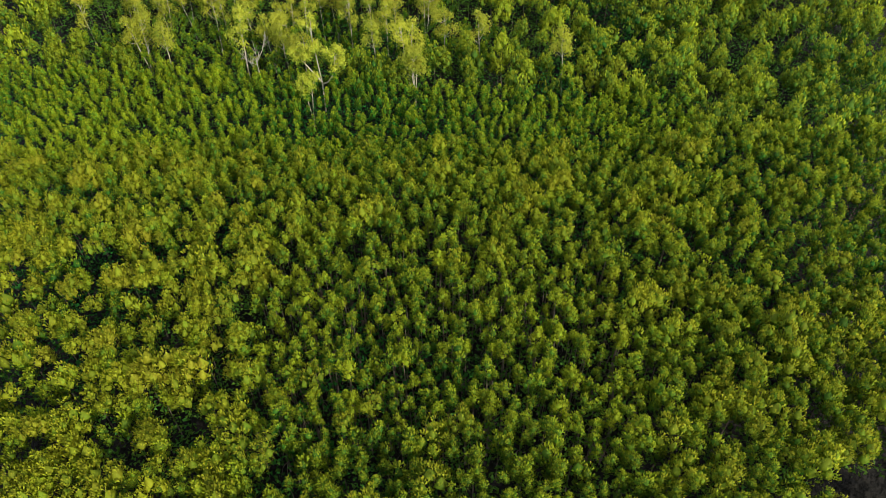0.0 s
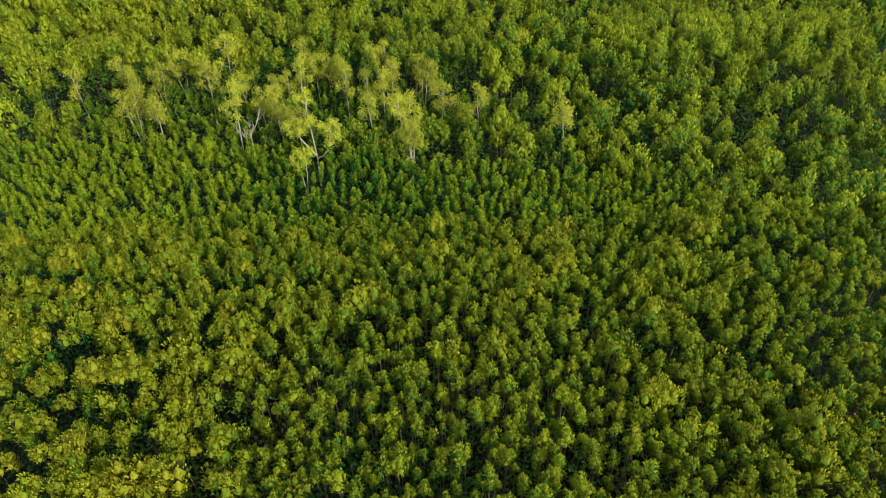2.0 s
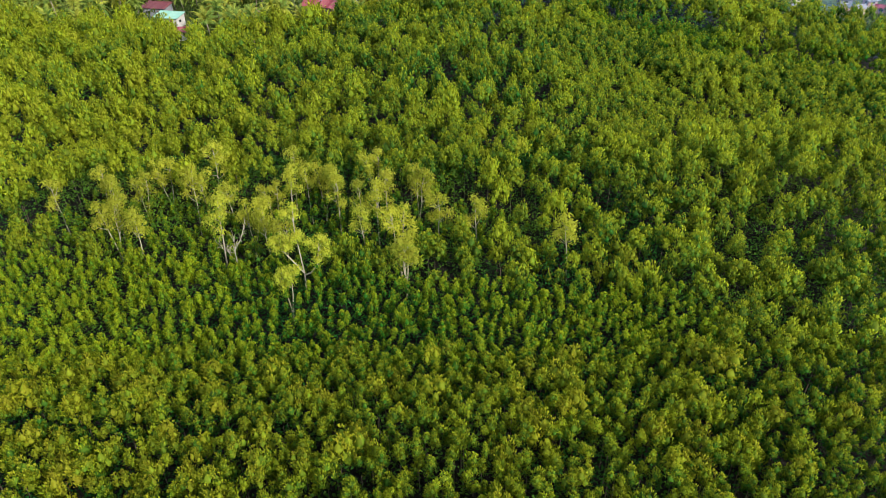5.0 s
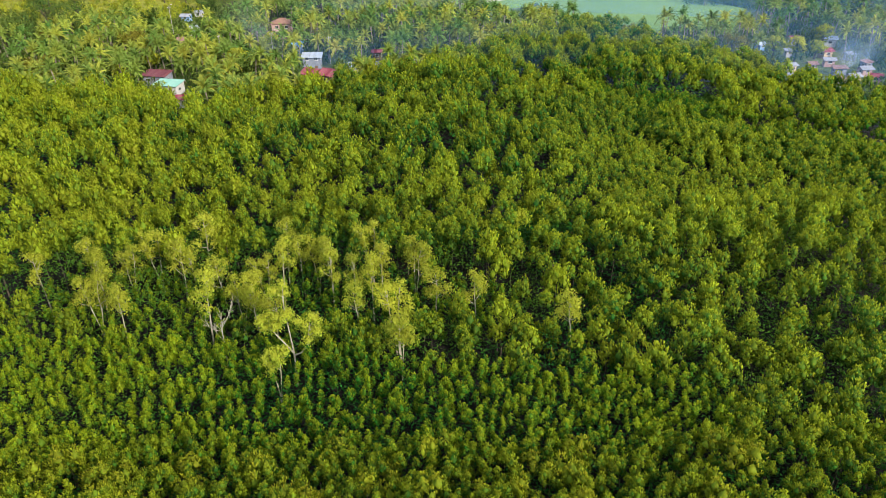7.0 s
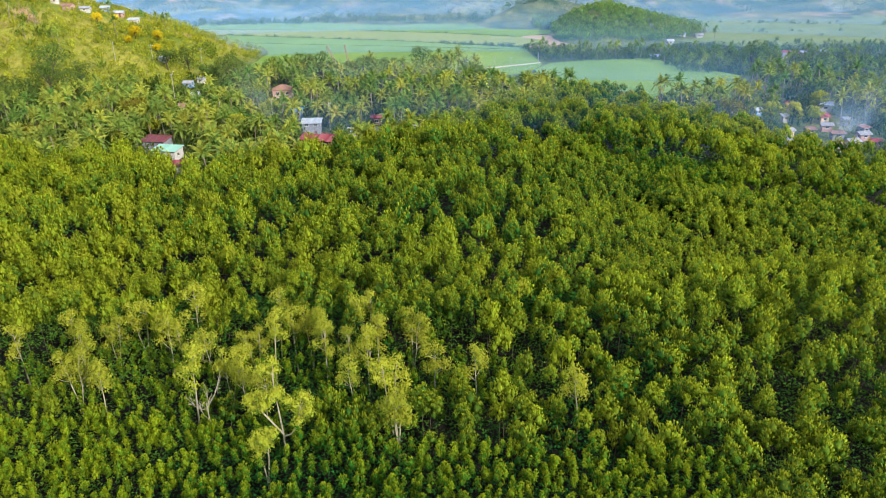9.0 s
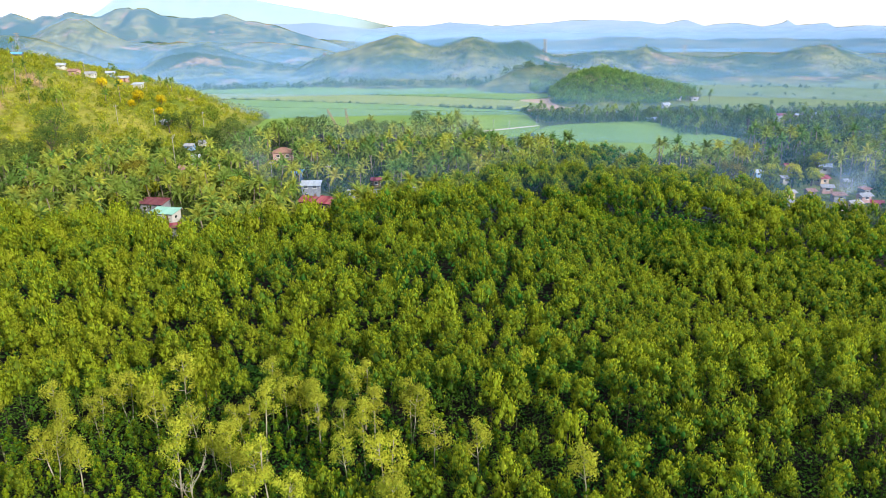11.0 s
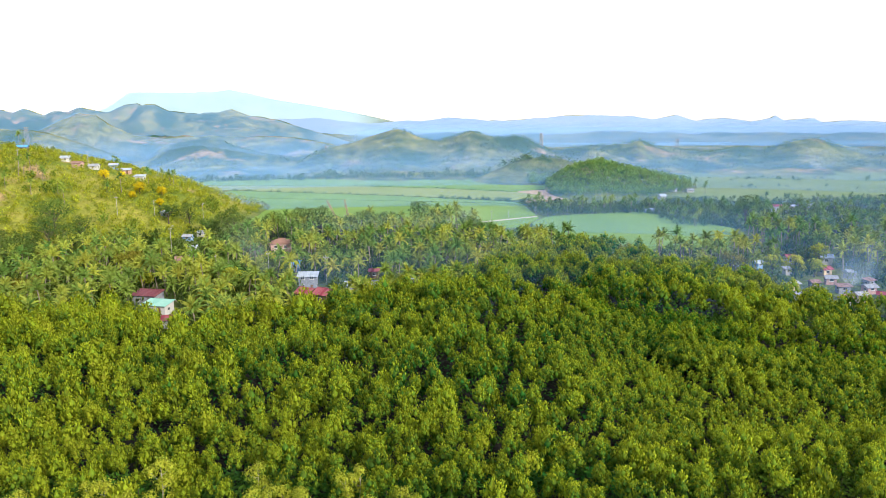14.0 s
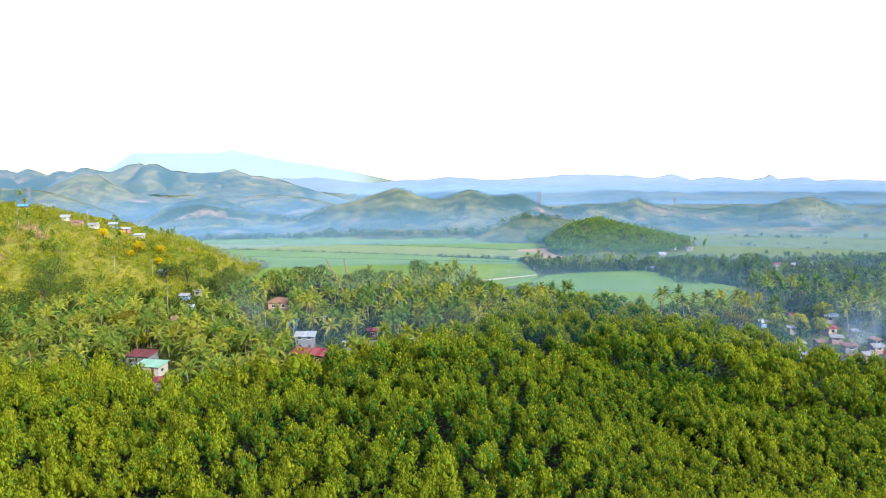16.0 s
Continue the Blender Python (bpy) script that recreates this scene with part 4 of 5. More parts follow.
# blue of distance put into the colour of sheets set one behind another
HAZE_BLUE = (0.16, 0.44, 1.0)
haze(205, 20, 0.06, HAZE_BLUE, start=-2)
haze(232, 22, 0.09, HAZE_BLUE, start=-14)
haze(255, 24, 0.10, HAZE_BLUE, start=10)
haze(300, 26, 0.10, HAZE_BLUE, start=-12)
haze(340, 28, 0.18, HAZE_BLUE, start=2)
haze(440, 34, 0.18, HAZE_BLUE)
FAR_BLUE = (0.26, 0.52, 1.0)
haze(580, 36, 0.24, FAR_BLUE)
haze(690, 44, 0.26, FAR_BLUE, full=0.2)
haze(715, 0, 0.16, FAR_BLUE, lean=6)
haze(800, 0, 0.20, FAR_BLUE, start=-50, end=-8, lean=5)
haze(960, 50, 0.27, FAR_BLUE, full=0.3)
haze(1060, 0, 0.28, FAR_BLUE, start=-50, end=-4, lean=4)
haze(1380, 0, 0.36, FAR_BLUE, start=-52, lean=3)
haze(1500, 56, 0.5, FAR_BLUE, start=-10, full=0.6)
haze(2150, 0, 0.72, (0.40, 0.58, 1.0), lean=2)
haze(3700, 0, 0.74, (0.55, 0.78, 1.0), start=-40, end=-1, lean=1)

# ---- hill and far woods ----
low_crowns = crowns(6, 1.5, 2.6, 4, 7, 0.5, low=-0.1, lobe=0.5, core=0)
scrub_crowns = crowns(8, 1.4, 2.2, 2, 6, 0.6, low=0.1, lobe=0.6, core=0)
tiny_crowns = crowns(6, 1.3, 2.4, 1, 4, 0.9, low=0.6, lobe=0.6, core=0)


def stuff(name, templates, x, y, lift, scales, material, label, category, stretch=None, ripe=0.01):
    z = land(x, y) + lift * scales
    v, f, t, g, nr = scatter(templates, x, y, z, scales, rng.uniform(ripe, 1, len(x)), rng, stretch)
    return tagged(new(name, raw_mesh(name, v, f, material, t, young=g, normals=nr)), label, category, kind="stuff")


n = 8200
x, y = rng.uniform(-330, -80, n), rng.uniform(286, 450, n)
keep = (land(x, y) > 2.2) & (value_noise(x, y, 26, 41, 3) + rng.uniform(-0.2, 0.2, n) > 0.30) & (np.abs(x) < 0.68 * (y - 20))
x, y = x[keep], y[keep]
stuff("hill_shrubs", scrub_crowns, x, y, 0.5, rng.uniform(0.35, 1.2, len(x)) ** 1.2, SHRUB, "yellow-green scrub covering the grassy hillside", "shrubs")
n = 420
x, y = rng.uniform(-300, -85, n), rng.uniform(290, 410, n)
keep = (land(x, y) > 2.5) & (value_noise(x, y, 30, 44, 2) > 0.56) & (np.abs(x) < 0.68 * (y - 20))
x, y = x[keep], y[keep]
stuff("hillside_trees", low_crowns, x, y, 1.0, rng.uniform(0.8, 1.9, len(x)), HILLTREE, "leafy green trees scattered over the hillside", "trees")
n = 2100
x, y = rng.uniform(78, 215, n), rng.uniform(480, 600, n)
keep = (land(x, y) > 1.7)
x, y = x[keep], y[keep]
stuff("knoll_wood", scrub_crowns, x, y, 0.9, rng.uniform(0.8, 1.9, len(x)), KNOLLWOOD, "green wood covering a small knoll", "trees")
n = 24000
A, R = rng.uniform(-0.62, 0.62, n), rng.uniform(590, 1000, n)
x, y = np.sin(A) * R, np.cos(A) * R
keep = (land(x, y) > 3.0) & (value_noise(x, y, 70, 51, 4) + rng.uniform(-0.12, 0.12, n) > 0.46)
x, y = x[keep], y[keep]
stuff("far_woods", tiny_crowns, x, y, 0.4, rng.uniform(0.45, 0.95, len(x)), FARWOOD, "hazy green woods on the far hills", "trees")


def hedge(points, step, size, material, label, width=3.0):
    xs, ys = [], []
    for (xa, ya), (xb, yb) in zip(points, points[1:]):
        n = max(2, int(math.hypot(xb - xa, yb - ya) / step))
        u = rng.uniform(0, 1, n)
        xs.append(xa + (xb - xa) * u + rng.normal(0, width, n))
        ys.append(ya + (yb - ya) * u + rng.normal(0, width, n))
    x, y = np.concatenate(xs), np.concatenate(ys)
    stuff("hedge", low_crowns, x, y, 0.6, size * rng.uniform(0.6, 1.4, len(x)), material, label, "hedge")


hedge([(-150, 553), (-24, 502), (10, 483)], 3.0, 0.75, FARWOOD, "dark green ditch hedge between fields", 1.2)
hedge([(5, 486), (48, 464), (58, 447)], 1.2, 0.95, FARWOOD, "dense dark ditch hedge between fields", 1.5)
hedge([(-160, 509), (-20, 469), (50, 450)], 4.0, 0.55, FARWOOD, "thin ditch growth between cane fields", 0.7)
hedge([(-60, 584), (10, 556), (62, 525)], 5.0, 0.6, FARWOOD, "thin hedge between far fields", 0.8)
hedge([(118, 405), (140, 349), (160, 345)], 0.9, 1.0, BROAD, "banana and shrub hedge along the cane field", 2.2)
hedge([(-230, 640), (-120, 665), (20, 655), (96, 640)], 1.6, 1.7, FARWOOD, "tree line at the foot of the hills", 9)
hedge([(200, 640), (320, 600), (480, 560)], 6.0, 1.0, FARWOOD, "loose tree line across the meadow", 10)
hedge([(210, 560), (330, 510), (420, 500)], 9.0, 0.85, FARWOOD, "scattered meadow trees", 14)


# ---- palms ----
def frond_shape(length, droop, pairs, rng):
    """One feather frond along +x: a bent midrib with drooping leaflets on both sides."""
    v, f = [], []
    t = np.linspace(0, 1, pairs + 1)
    px = length * (t - 0.15 * droop * t ** 3)
    pz = length * (0.42 * t - (0.42 + 0.55 * droop) * t ** 2.2)
    mid = np.stack([px, np.zeros_like(px), pz], 1)
    v1, f1 = tube(mid[::2] if pairs % 2 == 0 else mid, np.linspace(0.05, 0.012, len(mid[::2]) if pairs % 2 == 0 else len(mid)), 3)
    out = [(v1, f1)]
    lv = []
    for i in range(pairs):
        a, b = mid[i], mid[i + 1]
        ll = length * 0.21 * (0.45 + 0.75 * math.sin(math.pi * min(1, 0.16 + 0.8 * (i + 0.5) / pairs)))
        for side in (-1, 1):
            tip = (a + b) / 2 + np.array([ll * 0.6, side * ll * 0.66, -ll * rng.uniform(0.4, 0.75)])
            tip2 = tip + (b - a) * 0.35
            lv += [a, b * 0.9 + a * 0.1, tip2, tip]
    lv = np.array(lv)
    out.append((lv, quads(len(lv) // 4)))
    return gather(out)


def palm_frame(rng, n, height, length):
    """Poses of the fronds of one crown."""
    poses = []
    for i in range(n):
        age = i / n
        pitch = -80 + 96 * age + rng.uniform(-9, 9)
        poses.append((i * 137.5 + rng.uniform(-12, 12), pitch, length * rng.uniform(0.85, 1.1)))
    return poses


def trunk_curve(height, bend, rng):
    a = rng.uniform(0, 6.28)
    t = np.linspace(0, 1, 6)
    off = bend * np.stack([np.cos(a) * t ** 1.6, np.sin(a) * t ** 1.6], 1)
    return np.concatenate([off, (t * height)[:, None]], 1)


def palm(rng, height, fronds=17, length=4.2, pairs=11, separate=False):
    root = new("coconut_palm")
    path = trunk_curve(height, rng.uniform(0.3, 1.4), rng)
    path[0, 2] = -0.4
    tv, tf = tube(path, [0.26, 0.19, 0.16, 0.15, 0.14, 0.16], 7)
    mesh_part("trunk", raw_mesh("trunk", tv, tf, PALMBARK), root)
    top = Vector(path[-1])
    shapes = [frond_shape(1.0, d, pairs, rng) for d in (0.3, 0.6, 0.95)]
    meshes = [raw_mesh("frond", v, f, PALM) for v, f in shapes] if separate else None
    pieces = []
    for k, (yaw, pitch, ln) in enumerate(palm_frame(rng, fronds, height, length)):
        m = Matrix.Translation(top) @ pose(0, 0, 0, 0, pitch, yaw) @ Matrix.Diagonal((ln, ln, ln, 1))
        if separate:
            ob = mesh_part("frond", meshes[min(2, k * 3 // fronds)], root)
            ob.matrix_basis = m
        else:
            v, f = shapes[min(2, k * 3 // fronds)]
            M = np.array(m)
            pieces.append((v @ M[:3, :3].T + M[:3, 3], f))
    if not separate:
        v, f = gather(pieces)
        mesh_part("crown", raw_mesh("crown", v, f, PALM), root)
    for i in range(4):
        a = rng.uniform(0, 6.28)
        bm = bmesh.new()
        bmesh.ops.create_icosphere(bm, subdivisions=1, radius=0.14)
        ob = part("coconut", bm, PALMBARK, root)
        ob.matrix_basis = Matrix.Translation(top + Vector((0.3 * math.cos(a), 0.3 * math.sin(a), -0.25)))
    return tagged(root, "coconut palm with arching yellow-green fronds and slim grey trunk", "palm", "coconut palms of the village")


HOUSES_LEFT = [(-81.5, 222.5, 8.5, 5.5, 3.0, -12), (-74.5, 212.0, 8.0, 5.0, 2.8, -14), (-65.9, 198.5, 4.6, 3.6, 2.5, 8), (-51.7, 213.5, 5.0, 3.6, 2.6, 30), (-37.6, 236.0, 6.4, 5.0, 5.0, 2),
               (-35.6, 223.0, 5.4, 6.0, 3.0, -30), (-30.0, 221.0, 5.4, 6.5, 3.2, -28), (-57.5, 291.0, 8.4, 7.0, 6.0, 6), (-18.5, 252.0, 3.4, 3.0, 2.8, 0), (-23.5, 234.0, 5.0, 4.0, 2.4, 10)]
HOUSES_BACK = [(-18.0, 233.0, 4.2, 4.0, 2.5, -15), (-92.0, 292.0, 4.0, 3.2, 2.0, 15), (-104.0, 322.0, 3.6, 3.2, 2.0, -8), (-90.2, 275.0, 4.0, 4.0, 2.6, 20), (-12.6, 183.0, 2.6, 2.4, 2.2, 12),
               (-47.0, 264.0, 3.0, 3.0, 3.0, 0), (-95.0, 301.0, 3.2, 2.6, 2.0, 40), (-5.0, 240.0, 3.4, 3.2, 2.5, -20)]
HOUSES_RIGHT = [(109.6, 228.0, 3.4, 3.4, 2.9, 20), (105.5, 217.0, 4.0, 3.6, 2.3, -25), (109.5, 215.0, 3.6, 3.4, 2.4, -25), (115.2, 211.5, 4.2, 4.0, 2.6, 35), (121.8, 215.0, 4.6, 3.8, 2.6, 15),
                (123.0, 225.0, 5.0, 3.6, 2.5, -5), (130.2, 224.0, 4.6, 3.8, 2.5, 10), (129.0, 268.0, 4.0, 4.0, 3.0, 0), (141.0, 266.0, 5.6, 5.0, 3.2, -20), (130.4, 248.0, 4.8, 4.2, 2.8, 15)]
HOUSES_RIGHT_BACK = [(104.0, 253.0, 5.0, 3.4, 2.4, 5), (113.7, 260.0, 4.2, 3.4, 2.5, 30), (119.2, 250.0, 3.4, 3.0, 2.4, 0), (128.2, 214.5, 3.6, 3.4, 2.6, -30), (136.5, 244.0, 4.0, 3.4, 2.5, 10),
                     (193.3, 407.0, 6.0, 5.0, 4.0, 0), (120.2, 402.0, 7.0, 5.0, 3.0, 0), (150.0, 470.0, 5.5, 5.0, 3.0, 10), (216.0, 415.0, 7.0, 5.0, 3.0, 0), (205.0, 412.0, 4.0, 4.0, 3.0, 20),
                     (117.5, 231.0, 3.4, 3.0, 2.4, 10), (125.5, 236.0, 4.2, 3.4, 2.5, -12), (135.0, 232.0, 4.0, 3.4, 2.5, 25), (160.0, 522.0, 5.0, 4.0, 2.6, 10), (155.0, 526.0, 4.4, 4.0, 2.6, -15), (164.0, 528.0, 4.4, 4.0, 2.6, 20), (126.0, 518.0, 4.6, 4.0, 2.6, 0), (170.0, 508.0, 7.0, 4.4, 2.6, 5), (183.0, 510.0, 6.0, 4.4, 2.6, -8)]
HOUSES_HILL = [(-216.7, 402.0, 5.0, 3.6, 2.3, 10), (-211.5, 420.0, 4.6, 3.6, 2.3, 0), (-191.4, 396.0, 3.8, 3.4, 2.3, 12), (-180.3, 386.0, 4.6, 3.6, 2.6, -8), (-173.0, 388.0, 4.4, 3.4, 2.2, 0),
               (-168.4, 400.0, 3.8, 3.4, 2.3, 10), (-160.3, 395.0, 5.6, 3.6, 2.3, 4), (-150.0, 388.0, 4.5, 4.0, 2.5, 0), (-122.5, 346.0, 3.2, 2.8, 2.2, 10), (-101.4, 331.0, 3.0, 2.8, 2.1, -5)]
ALL_HOUSES = [h for rows in (HOUSES_LEFT, HOUSES_BACK, HOUSES_RIGHT, HOUSES_RIGHT_BACK, HOUSES_HILL) for h in rows]


def free_of_houses(x, y, beside=3.4, before=9.0):
    """Keeps plants off the houses and off the yards in front of them."""
    ok = np.ones(len(x), bool)
    for hx, hy, w, d, h, turn in ALL_HOUSES:
        ux, uy = -hx, 40 - hy
        ln = math.hypot(ux, uy)
        ux, uy = ux / ln, uy / ln
        s = np.clip((x - hx) * ux + (y - hy) * uy, -d * 0.5, before + 2.5 + 5.0 * max(0.0, h - 2.6))
        ok &= np.hypot(x - hx - s * ux, y - hy - s * uy) > beside + w * 0.22
    return ok


def palm_spots(x0, x1, y0, y1, gap, rule, jitter=0.42):
    x, y = seedlings(x0, x1, y0, y1, gap, rng, jitter)
    keep = rule(x, y) & free_of_houses(x, y)
    return x[keep], y[keep]


xa, ya = palm_spots(-170, 0, 180, 335, 5.2, lambda x, y: (y > forest_edge(x) + 9) & (land(x, y) < 4.5) & ((x > -75) | (y < 286)) & ((x > -138) | (y < 272)) & (value_noise(x, y, 24, 61, 2) > 0.33) & (x > -0.62 * (y - 10)))
xb, yb = palm_spots(0, 52, 215, 352, 5.4, lambda x, y: (y > forest_edge(x) + 5) & ((x < 22) | (y < 300)))
xc, yc = palm_spots(80, 200, 226, 335, 5.8, lambda x, y: (y > forest_edge(x) + 8) & (y < np.where(x < 128, 276, 318 - 0.1 * (x - 128))) & (y > 238) & (value_noise(x, y, 24, 62, 2) > 0.4))
PX, PY = np.concatenate([xa, xb, xc]), np.concatenate([ya, yb, yc])
order = np.argsort(np.hypot(PX, PY))
PX, PY = PX[order], PY[order]
NEAR_PALMS = min(290, len(PX))
near_models = [palm(rng, h, 18, 3.3, 11, True) for h in (5.0, 6.5, 8.0)]
mid_models = [palm(rng, h, 18, 3.3, 8) for h in (5.0, 6.6, 8.2, 9.8)]
used = set()
for i in range(NEAR_PALMS):
    models = near_models if i < 45 else mid_models
    k = int(rng.integers(0, len(models)))
    s = rng.uniform(0.85, 1.12) * (0.9 if PX[i] > 60 else 1.0)
    z = float(land(PX[i:i + 1], PY[i:i + 1])[0])
    m = pose(PX[i], PY[i], z, rng.uniform(-4, 4), rng.uniform(-4, 4), rng.uniform(0, 360)) @ Matrix.Diagonal((s, s, s, 1))
    key = (models is near_models, k)
    if key not in used:
        used.add(key)
        models[k].matrix_basis = m
    else:
        copy_thing(models[k], m)
for models, flag in ((near_models, True), (mid_models, False)):
    for k, ob in enumerate(models):
        if (flag, k) not in used:
            for o in (*ob.children_recursive, ob):
                bpy.data.objects.remove(o)


def palm_template(rng, height, fronds=12, pairs=4):
    path = trunk_curve(height, 0.8, rng)
    pieces = [frond_shape(1.0, d, pairs, rng) for d in (0.3, 0.6, 0.95)]
    out = []
    for k, (yaw, pitch, ln) in enumerate(palm_frame(rng, fronds, height, 3.2)):
        M = np.array(Matrix.Translation(Vector(path[-1])) @ pose(0, 0, 0, 0, pitch, yaw) @ Matrix.Diagonal((ln, ln, ln, 1)))
        v, f = pieces[min(2, k * 3 // fronds)]
        out.append((v @ M[:3, :3].T + M[:3, 3], f))
    return gather(out), tube(path, [0.24, 0.18, 0.16, 0.15, 0.14, 0.14], 4)


def palm_grove(x, y, label, ripe=0.6, size=1.0):
    temps = [palm_template(rng, h) for h in (7.0, 8.5, 10.0)]
    pick = rng.integers(0, 3, len(x))
    sc = size * rng.uniform(0.8, 1.15, len(x))
    z = land(x, y)
    tops, stems = [], []
    for k in range(3):
        a = pick == k
        if a.any():
            tops.append(scatter([plain_template(*temps[k][0])], x[a], y[a], z[a], sc[a], rng.uniform(0.01, ripe, a.sum()), np.random.default_rng(k)))
            stems.append(scatter([plain_template(*temps[k][1])], x[a], y[a], z[a], sc[a], np.zeros(a.sum()), np.random.default_rng(k)))
    v, f, t, g, nr = merged(tops)
    ob = tagged(new("palm_grove", raw_mesh("palm_grove", v, f, PALM, t)), label, "palms", kind="stuff")
    v, f, t, g, nr = merged(stems)
    mesh_part("trunks", raw_mesh("trunks", v, f, PALMBARK), ob)


palm_grove(PX[NEAR_PALMS:], PY[NEAR_PALMS:], "dense coconut palm grove behind the houses", 0.95)
x1, y1 = seedlings(60, 118, 396, 432, 6.5, rng)
keep = (y1 > 398) & (x1 + 0.6 * (y1 - 400) > 62) & (y1 < 436 - 0.3 * (x1 - 60))
x2, y2 = seedlings(120, 330, 338, 432, 8.5, rng)
keep2 = (y2 > 348 - 0.05 * (x2 - 140)) & (y2 < 425)
x3, y3 = seedlings(130, 190, 498, 520, 8.0, rng)
palm_grove(np.concatenate([x1[keep], x2[keep2], x3]), np.concatenate([y1[keep], y2[keep2], y3]), "hazy coconut palm grove beyond the cane field", 0.5, 0.74)
x1, y1 = seedlings(58, 124, 394, 440, 4.6, rng)
keep = (y1 > 396) & (x1 + 0.6 * (y1 - 400) > 62) & (y1 < 438 - 0.3 * (x1 - 60))
x2, y2 = seedlings(120, 330, 336, 436, 5.6, rng)
keep2 = (y2 > 348 - 0.05 * (x2 - 140)) & free_of_houses(x2, y2, 3, 12)
x, y = np.concatenate([x1[keep], x2[keep2]]), np.concatenate([y1[keep], y2[keep2]])
stuff("valley_wood", low_crowns, x, y, 1.1, rng.uniform(1.0, 2.1, len(x)), BROAD, "dark green broadleaf wood between the palms of the valley", "trees")
x4, y4 = rng.uniform(-260, -130, 46), rng.uniform(330, 410, 46)
keep4 = value_noise(x4, y4, 30, 65, 2) > 0.42
palm_grove(x4[keep4], y4[keep4], "scattered coconut palms on the grassy hillside", 0.9, 0.8)


# ---- broadleaf trees ----
def broad_tree(rng, height, radius, material, label, clumps=26, per=55, leaf=0.42, flat=1.0, group=""):
    root = new("broadleaf_tree")
    c = np.array([0, 0, height - radius * 0.75 * flat])
    wood = [tube([(0, 0, -0.4), (0.1, 0.05, height * 0.3), c * np.array([1, 1, 0.9])], [0.35, 0.27, 0.16], 7)]
    d = unit(rng.normal(0, 1, (clumps, 3)) + np.array([0, 0, 0.35]))
    tips = c + d * np.array([radius, radius, radius * 0.75 * flat]) * rng.uniform(0.55, 0.95, (clumps, 1))
    for i in range(0, clumps, 2):
        wood.append(tube([(0.05, 0.02, height * 0.32), (c * 0.6 + tips[i] * 0.4) * np.array([1, 1, 0.85]), tips[i]], [0.14, 0.09, 0.03], 5))
    e = unit(rng.normal(0, 1, (clumps, per, 3)) + d[:, None, :] * 0.7 + np.array([0, 0, 0.5]))
    p = tips[:, None, :] + e * radius * 0.34 * rng.uniform(0.5, 1.1, (clumps, per, 1))
    v = leaves(p.reshape(-1, 3), (e + rng.normal(0, 0.4, e.shape)).reshape(-1, 3), leaf, leaf * 0.75, rng)
    q = rng.normal(0, 0.36, (120, 3)) * np.array([radius, radius, radius * 0.7 * flat]) + c
    v, n = rounded(v, (0.8 * e + 0.3 * d[:, None, :]).reshape(-1, 3))
    inner = leaves(q, q - c + rng.normal(0, 0.5, q.shape), leaf * 1.8, leaf * 1.3, rng)
    # clump tops coloured lighter for light and new growth; inner leaves left dark
    young = np.concatenate([np.repeat(np.clip(0.4 + 0.5 * e[..., 2], 0, 1).ravel(), 3), np.zeros(len(inner))])
    v, n = np.concatenate([v, inner]), np.concatenate([n, np.zeros_like(inner)])
    mesh_part("crown", raw_mesh("crown", v, blades(v), material, normals=n, young=young), root)
    wv, wf = gather(wood)
    mesh_part("trunk", raw_mesh("trunk", wv, wf, BARK), root)
    return tagged(root, label, "tree", group)


def set_trees(models, spots, lo=0.85, hi=1.15):
    for i, (sx, sy) in enumerate(spots):
        s = rng.uniform(lo, hi)
        m = pose(sx, sy, float(land(np.array([sx]), np.array([sy]))[0]), 0, 0, rng.uniform(0, 360)) @ Matrix.Diagonal((s, s, s, 1))
        if i < len(models):
            models[i].matrix_basis = m
        else:
            copy_thing(models[i % len(models)], m)


dark = [broad_tree(rng, h, r, BROAD, "large dark green broadleaf tree at the foot of the hill", group="dark trees by the village") for h, r in ((11, 6.0), (9, 4.6), (12, 5.5))]
set_trees(dark, [(-157, 282), (-154, 290), (-149, 296), (-137, 288), (-127, 280), (-142, 262), (-143, 255), (-140, 272), (-155, 312), (-140, 304), (-100, 335), (-92, 338), (-84, 333), (-77, 338), (-70, 332), (-110, 342), (-118, 338), (-60, 345),
                 (-50, 338), (-62, 318), (-48, 322), (-36, 318), (-72, 312), (-28, 326), (-82, 318), (-20, 345), (-5, 362), (18, 300), (38, 300), (150, 350), (175, 342), (168, 300), (-175, 262), (-160, 258)])
olive = [broad_tree(rng, h, r, OLIVE, "round olive-yellow tree among the palms", group="olive trees by the village") for h, r in ((9, 5.0), (7.5, 3.6))]
set_trees(olive, [(-124, 286), (-115, 284), (-130, 262), (-33, 262), (-45, 280), (-28, 300), (-98, 250), (-60, 205), (-112, 215), (70, 268), (98, 244)])
green = [broad_tree(rng, h, r, SHRUB, "mid-green leafy tree beside the houses", group="village trees") for h, r in ((8, 3.6), (6.5, 3.0))]
set_trees(green, [(-70, 234), (-88, 236), (-58, 228), (-47, 240), (-26, 246), (-8, 228), (-14, 262), (-76, 262), (-105, 300), (-72, 290), (118, 243), (126, 246), (136, 262), (150, 258), (112, 246), (145, 243), (-56, 262), (8, 236), (20, 252)])
teal = broad_tree(rng, 9.5, 4.2, FERN, "deep green tree with layered leaves above the mangroves", clumps=34, flat=0.6)
set_trees([teal], [(-15.8, 177)])
gold = [broad_tree(rng, h, r, BLOSSOM, "tree covered in bright yellow blossom on the hillside", group="yellow blossom trees") for h, r in ((6.5, 3.6), (5.0, 2.3))]
